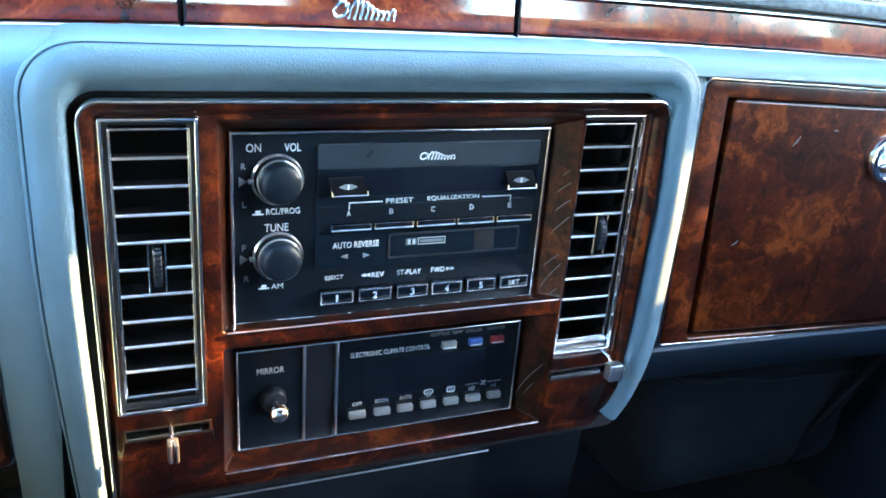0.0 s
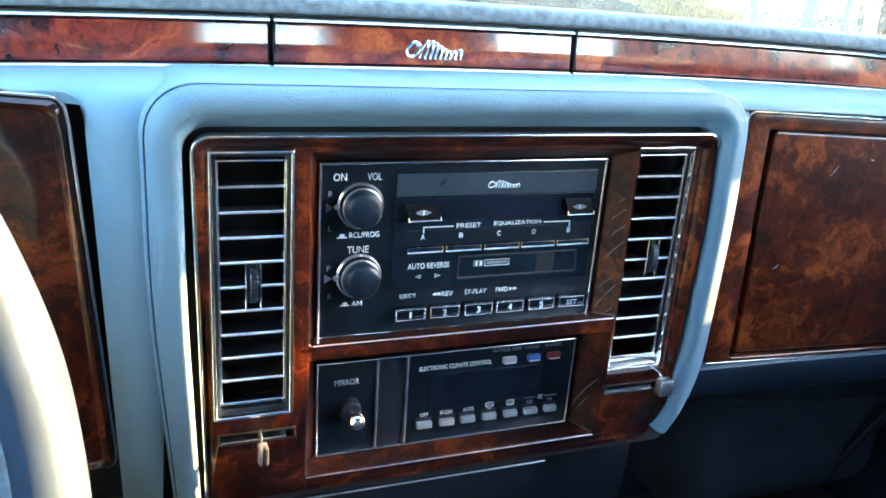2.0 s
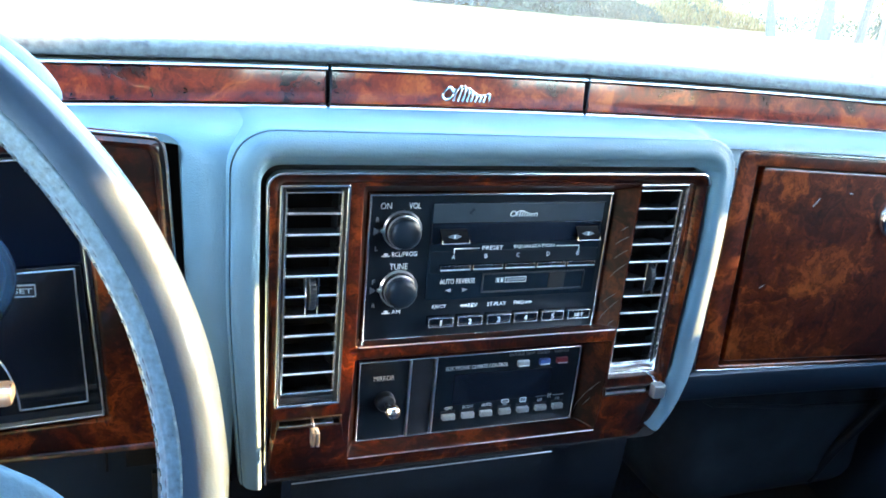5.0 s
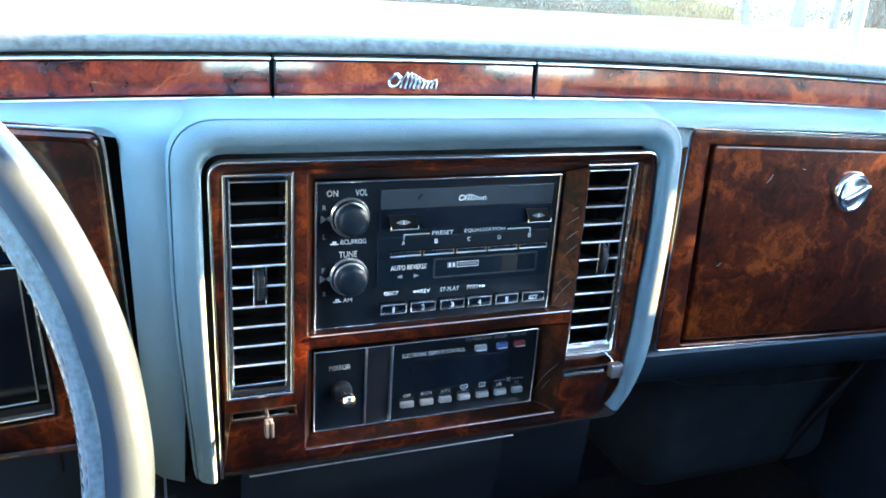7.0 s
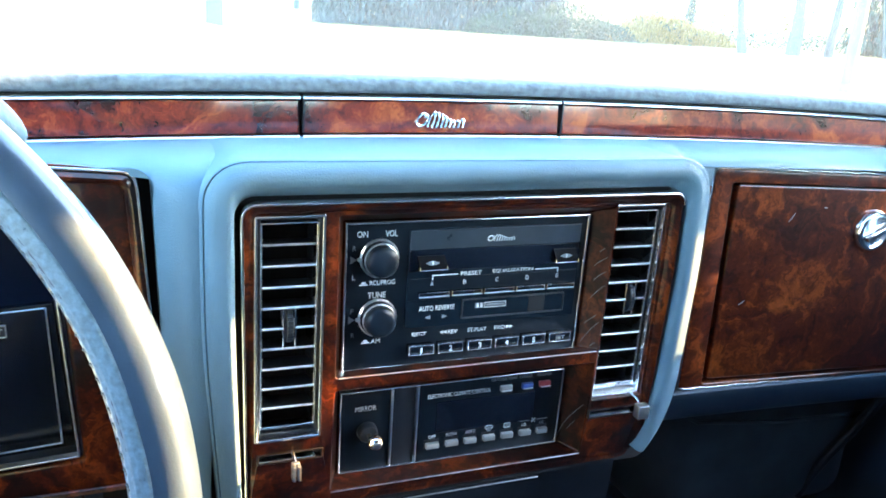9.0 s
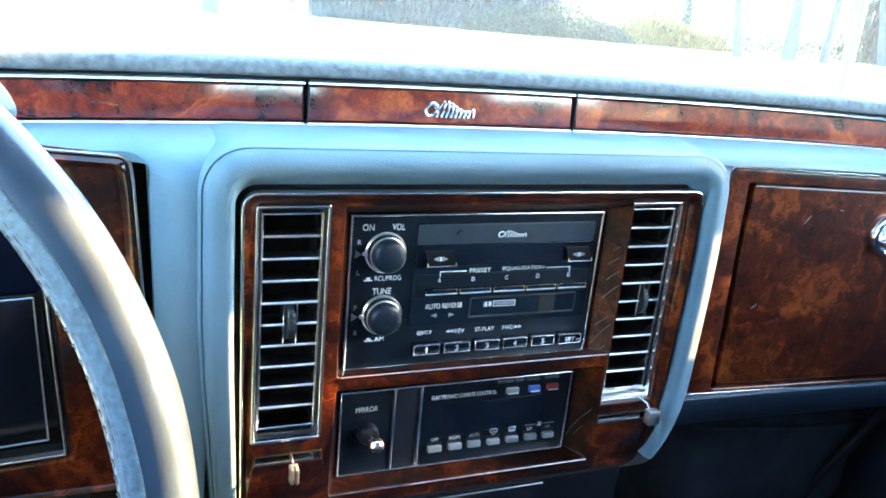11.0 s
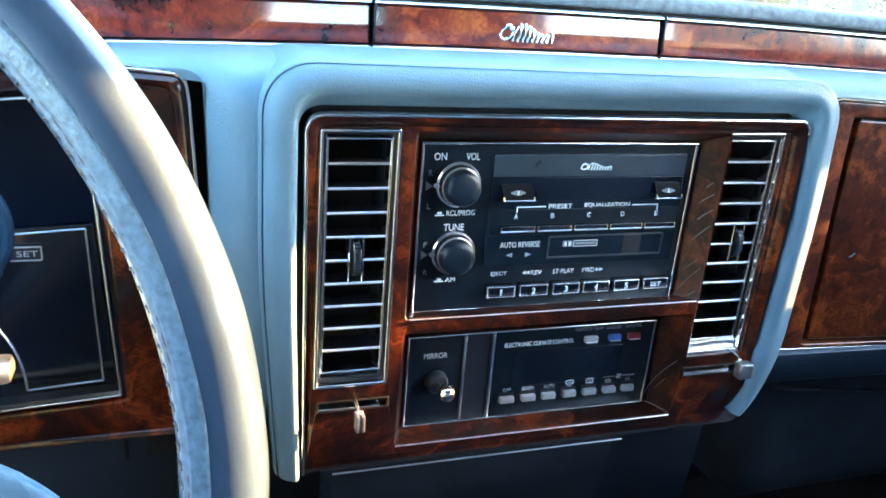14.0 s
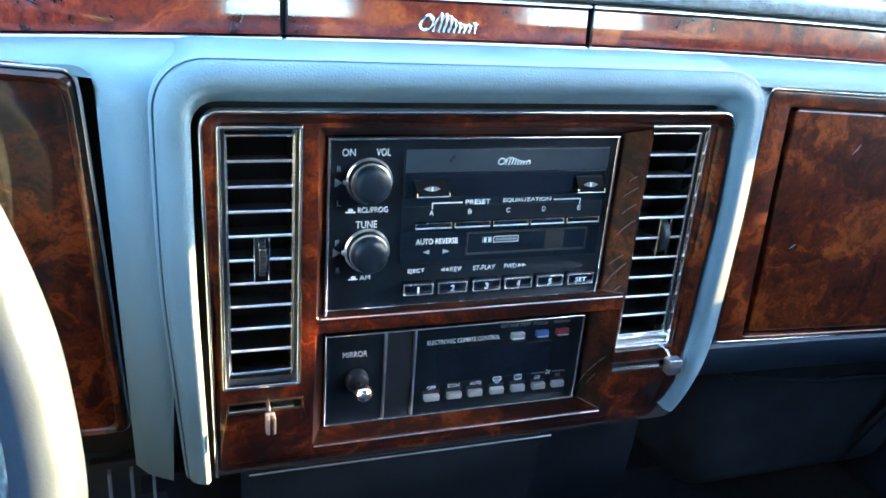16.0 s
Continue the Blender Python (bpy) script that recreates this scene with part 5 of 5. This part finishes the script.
# ---- instrument cluster ----
def cluster():
    t = thing("instrument_cluster", (-0.42, 0.06, 0.69), "burl framed black instrument cluster with bright outlines", "instrument cluster")
    Y = 0.028
    outer = [(-0.615, 0.6880, 0.006), (-0.2200, 0.6880, 0.006), (-0.2318, 0.8900, 0.02), (-0.2338, 0.9055, 0.007), (-0.30, 0.9105, 0.03), (-0.40, 0.9125, 0.02), (-0.615, 0.9125, 0.010)]
    hole = [(-0.590, 0.6975, 0.002), (-0.2712, 0.7150, 0.002), (-0.2812, 0.8985, 0.002), (-0.590, 0.8750, 0.002)]
    finish("frame", plate_mesh(outer, [hole], Y, 0.014, 0.0030), WOOD, t, smooth=60)
    finish("frame_border", plate_mesh([(x + (0.0022 if x > -0.4 else -0.0022), z + (0.0020 if z > 0.8 else -0.0018), r + 0.001) for x, z, r in outer], [outer], Y + 0.002, 0.012, 0.0006), CHROME, t, "thin bright metal border", 40)
    # soft rounded rim round the veneer and the dark gap beside the frame
    inset = [(-0.609, 0.6930, 0.005), (-0.2262, 0.6930, 0.005), (-0.2380, 0.8880, 0.018), (-0.2400, 0.9000, 0.006), (-0.30, 0.9048, 0.03), (-0.40, 0.9068, 0.02), (-0.609, 0.9068, 0.008)]
    p0, p1 = fillet(outer), fillet(inset)
    rim = loft([[(p.x, Y - 0.0005, p.y) for p in p0], [(p.x + (q.x - p.x) * 0.35, Y - 0.0032, p.y + (q.y - p.y) * 0.35) for p, q in zip(p0, p1)], [(p.x + (q.x - p.x) * 0.8, Y - 0.0024, p.y + (q.y - p.y) * 0.8) for p, q in zip(p0, p1)], [(q.x, Y - 0.0002, q.y) for q in p1], [(q.x, Y + 0.003, q.y) for q in p1]], True)
    part("raised_rim", rim, WOOD, t, smooth=60)
    # added near-black sheet that stands for the shade in the gap
    part("frame_gap_shade", block(-0.262, -0.205, 0.050, 0.054, 0.66, 0.902), HOLE, t)
    def depth(f, b):
        fr, bk = fillet(f, 3), fillet(b, 3)
        return loft([[(p.x, Y + 0.004, p.y) for p in fr], [(p.x, 0.110, p.y) for p in bk]], True)
    part("hood_lining", depth(hole, [(-0.580, 0.7100, 0.002), (-0.2850, 0.7200, 0.002), (-0.2920, 0.8780, 0.002), (-0.580, 0.8640, 0.002)]), BLACK, t)
    part("back_panel", block(-0.60, -0.27, 0.108, 0.112, 0.70, 0.90), plain("dull_navy_panel", (0.004, 0.009, 0.024), 0.6, var=0.2, scale=20, spec=0.2), t)
    low = [(-0.585, 0.7030, 0.001), (-0.2765, 0.7125, 0.001), (-0.2835, 0.8190, 0.001), (-0.585, 0.8020, 0.001)]
    p = finish("lower_panel", plate_mesh(low, [], 0.047, 0.006, 0.0008), GLOSS, t, "glossy black lower instrument panel")
    for a, b in (((-0.3265, 0.7158), (-0.2846, 0.7187)), ((-0.2846, 0.7187), (-0.2882, 0.8162)), ((-0.2882, 0.8162), (-0.560, 0.8000))):
        part("outline", tube([(a[0], 0.0465, a[1]), (b[0], 0.0465, b[1])], 0.0006, 6), BRIGHT, p)
    edge = [(-0.588, 0.7002, 0.001), (-0.2733, 0.7184, 0.001), (-0.2832, 0.8960, 0.001), (-0.588, 0.8725, 0.001)]
    edge_in = [(-0.587, 0.7014, 0.001), (-0.2744, 0.7196, 0.001), (-0.2843, 0.8949, 0.001), (-0.587, 0.8714, 0.001)]
    finish("opening_trim", plate_mesh(edge, [edge_in], 0.0255, 0.006, 0.0004), BRIGHT, t)
    k = part("reset_key", block(-0.334, -0.3115, 0.0440, 0.049, 0.7995, 0.8070, 0.0006), BLACK, t, "black key with a bright rim")
    ring("key_rim", -0.3345, -0.3110, 0.7990, 0.8075, 0.0007, 0.0434, 0.002, BRIGHT, k, 0.0008, 0.0003)
    lettering("P SET", -0.3295, -0.3130, 0.8033, 0.0034, 0.0438, PRINT, k)
    # rounded column cut-out with its bright outline
    pts = [(-0.362 + 0.0355 * math.cos(a), 0.0465, 0.7158 + 0.056 * math.sin(a)) for a in np.linspace(0.0, 3.14, 24)]
    part("column_outline", tube(pts, 0.0007, 6), BRIGHT, t)


cluster()


def heater_box():
    t = thing("heater_box", (0.5, 0.2, 0.40), "dark rounded heater housing in the passenger footwell", "heater housing")
    foot = plain("worn_black_plastic", (0.025, 0.032, 0.039), 0.6, var=0.35, scale=22, bumps=0.2, bump_scale=800, spec=0.25)
    part("housing", block(0.34, 0.66, 0.19, 0.42, 0.40, 0.600, 0.045, 6), foot, t)
    part("rib", tube([(0.345, 0.215, 0.575), (0.38, 0.188, 0.562), (0.50, 0.185, 0.548), (0.64, 0.188, 0.540)], 0.003, 8), foot, t)
    h = thing("cable", (0.52, 0.13, 0.618), "dark cable hanging under the dash in the footwell", "cable")
    pts = []
    for k in range(15):
        u = k / 14
        pts.append((0.640 - 0.060 * u + 0.008 * math.sin(5.5 * u), 0.150 + 0.050 * u, 0.622 - 0.20 * u))
    part("cord", tube(pts, 0.0070, 10), CONSOLE, h)


heater_box()


def lower_grille():
    t = thing("lower_grille", (-0.22, 0.03, 0.56), "black grille with thin bright upright ribs under the dash", "grille")
    part("backing", block(-0.245, -0.198, 0.032, 0.040, 0.560, 0.664, 0.002), BLACK, t)
    for x in (-0.233, -0.220, -0.207):
        part("rib", block(x - 0.0009, x + 0.0009, 0.026, 0.033, 0.565, 0.659, 0.0004), BRIGHT, t)


lower_grille()


# ---- steering wheel ----
def wheel():
    C, tilt, turn, R, r = Vector((-0.4190, -0.1781, 0.8215)), radians(13.8), radians(-13.1), 0.1941, 0.0124
    t = thing("steering_wheel", C, "pale blue leather wrapped steering wheel with laced inner seam", "steering wheel")
    out = Vector((math.sin(turn) * math.cos(tilt), -math.cos(turn) * math.cos(tilt), math.sin(tilt)))
    rt = Vector((math.cos(turn), math.sin(turn), 0))
    up = out.cross(rt)
    def at(a, rad, h):
        return C + (rt * math.cos(a) + up * math.sin(a)) * rad + out * h
    def squared(v):                                             # the rim's section is a rounded square
        return math.copysign(abs(v) ** 0.72, v)
    laces = 204
    n, k = laces * 4, 44
    def bell(d, c, w):
        return math.exp(-((d - c) / w) ** 2)
    rows = []
    for i in range(n + 1):
        a = 2 * math.pi * i / n
        pinch = 0.5 + 0.5 * math.cos(laces * a)
        row = []
        for j in range(k):
            b = 2 * math.pi * j / k
            d = math.degrees(b)
            rr = r * (1 + 0.012 * math.sin(a * 23 + 1.3 * math.sin(a * 5)))
            # cover seam, then the laced lip pinched by every stitch
            rr *= 1 - 0.030 * bell(d, 106, 10) + 0.010 * bell(d, 122, 12) - 0.05 * bell(d, 152, 9) - 0.085 * pinch * bell(d, 141, 14)
            row.append(at(a, R + rr * squared(math.cos(b)), rr * 1.04 * squared(math.sin(b))))
        rows.append(row)
    bm = loft(rows, True)
    bmesh.ops.remove_doubles(bm, verts=bm.verts, dist=1e-6)
    rim = part("rim", bm, LEATHER, t, smooth=80)
    # lacing along the inner side
    def on_rim(a, deg, f):
        b = math.radians(deg)
        return at(a, R + r * f * squared(math.cos(b)), r * 1.04 * f * squared(math.sin(b)))
    band = []
    for i in range(laces * 4 + 1):
        a = 2 * math.pi * i / (laces * 4)
        pinch = 0.5 + 0.5 * math.cos(laces * a)
        band.append([on_rim(a, d, f - (0.07 * pinch if d > 133 else 0.0)) for d, f in ((92, 0.965), (94, 1.016), (97, 1.026), (101, 1.000), (105, 1.030), (109, 1.002), (113, 1.028), (117, 1.030), (121, 1.002), (125, 1.030), (130, 1.034), (135, 1.016), (141, 1.0), (146, 0.95))])
    part("laced_band", loft(band), LACED, rim, "leather lip along the lacing, window light painted in as paler colour", 80)
    for i in range(laces):
        a = 2 * math.pi * i / laces
        part("stitch", tube([on_rim(a - 0.003, 134, 0.985), on_rim(a, 143, 0.940), on_rim(a + 0.003, 156, 0.965)], 0.0006, 5), STITCH, rim)
    # hub, horn pad and two low spokes
    def prism(outline, h0, h1, name, mat, bev, lb=""):
        bm = bmesh.new()
        lo = [bm.verts.new(C + rt * x * 0.93 + up * (z * 0.93 - 0.006) + out * h0) for x, z in outline]
        hi = [bm.verts.new(C + rt * x * 0.96 + up * z * 0.96 + out * h1) for x, z in outline]
        bm.faces.new(hi)
        bm.faces.new(lo[::-1])
        m = len(outline)
        for i in range(m):
            bm.faces.new((lo[i], lo[(i + 1) % m], hi[(i + 1) % m], hi[i]))
        bmesh.ops.recalc_face_normals(bm, faces=bm.faces)
        bmesh.ops.bevel(bm, geom=list(bm.edges), offset=bev, segments=3, affect="EDGES", profile=0.5)
        part(name, bm, mat, t, lb, 50)
    pad = [(-0.075, -0.075), (0.075, -0.075), (0.088, -0.03), (0.070, 0.030), (-0.070, 0.030), (-0.088, -0.03)]
    prism(pad, -0.060, 0.006, "horn_pad", VINYL, 0.008, "pale blue horn pad")
    for s in (-1, 1):
        sp = [(s * 0.066, 0.048), (s * 0.139, 0.0160), (s * 0.146, 0.0130), (s * 0.158, 0.0045), (s * 0.186, -0.026), (s * 0.176, -0.078), (s * 0.062, -0.070)]
        prism(sp if s > 0 else sp[::-1], -0.010, 0.008, "spoke", VINYL, 0.006)
    col = tube([C - out * 0.050, C - out * 0.075, C - out * 0.14, C - out * 0.20], [0.052, 0.056, 0.050, 0.046], 40)
    c = tagged(part("steering_column", col, VINYL), "blue grey steering column cover", "steering column")
    sh = thing("gear_selector", C - out * 0.13, "bright metal column gear selector lever", "gear selector")
    part("arm", tube([(-0.400, -0.085, 0.845), (-0.352, -0.080, 0.900), (-0.325, -0.080, 0.965)], [0.006, 0.005, 0.0045], 10), BRIGHT, sh)
    grip = bmesh.new()
    bmesh.ops.create_uvsphere(grip, u_segments=24, v_segments=14, radius=1.0)
    bmesh.ops.transform(grip, matrix=Matrix.Translation((-0.302, -0.078, 0.9645)) @ Matrix.Rotation(radians(38), 4, "Y") @ Matrix.Diagonal((0.0290, 0.012, 0.0105, 1)), verts=grip.verts)
    part("grip", grip, VINYL, sh, "pale rounded lever grip")
    ig = thing("ignition_lock", (-0.34, -0.05, 0.778), "bright metal ignition lock block on the column", "ignition lock")
    part("body", block(-0.384, -0.3135, -0.060, -0.045, 0.7785, 0.7888, 0.003), BRIGHT, ig)
    pod = bmesh.new()
    bmesh.ops.create_uvsphere(pod, u_segments=36, v_segments=20, radius=1.0)
    bmesh.ops.transform(pod, matrix=Matrix.Translation((-0.3555, -0.040, 0.846)) @ Matrix.Diagonal((0.0465, 0.035, 0.040, 1)), verts=pod.verts)
    part("bowl", pod, plain("dark_blue_gloss", (0.004, 0.012, 0.028), 0.22, var=0.1, spec=0.25), c, "glossy dark blue column bowl")


wheel()
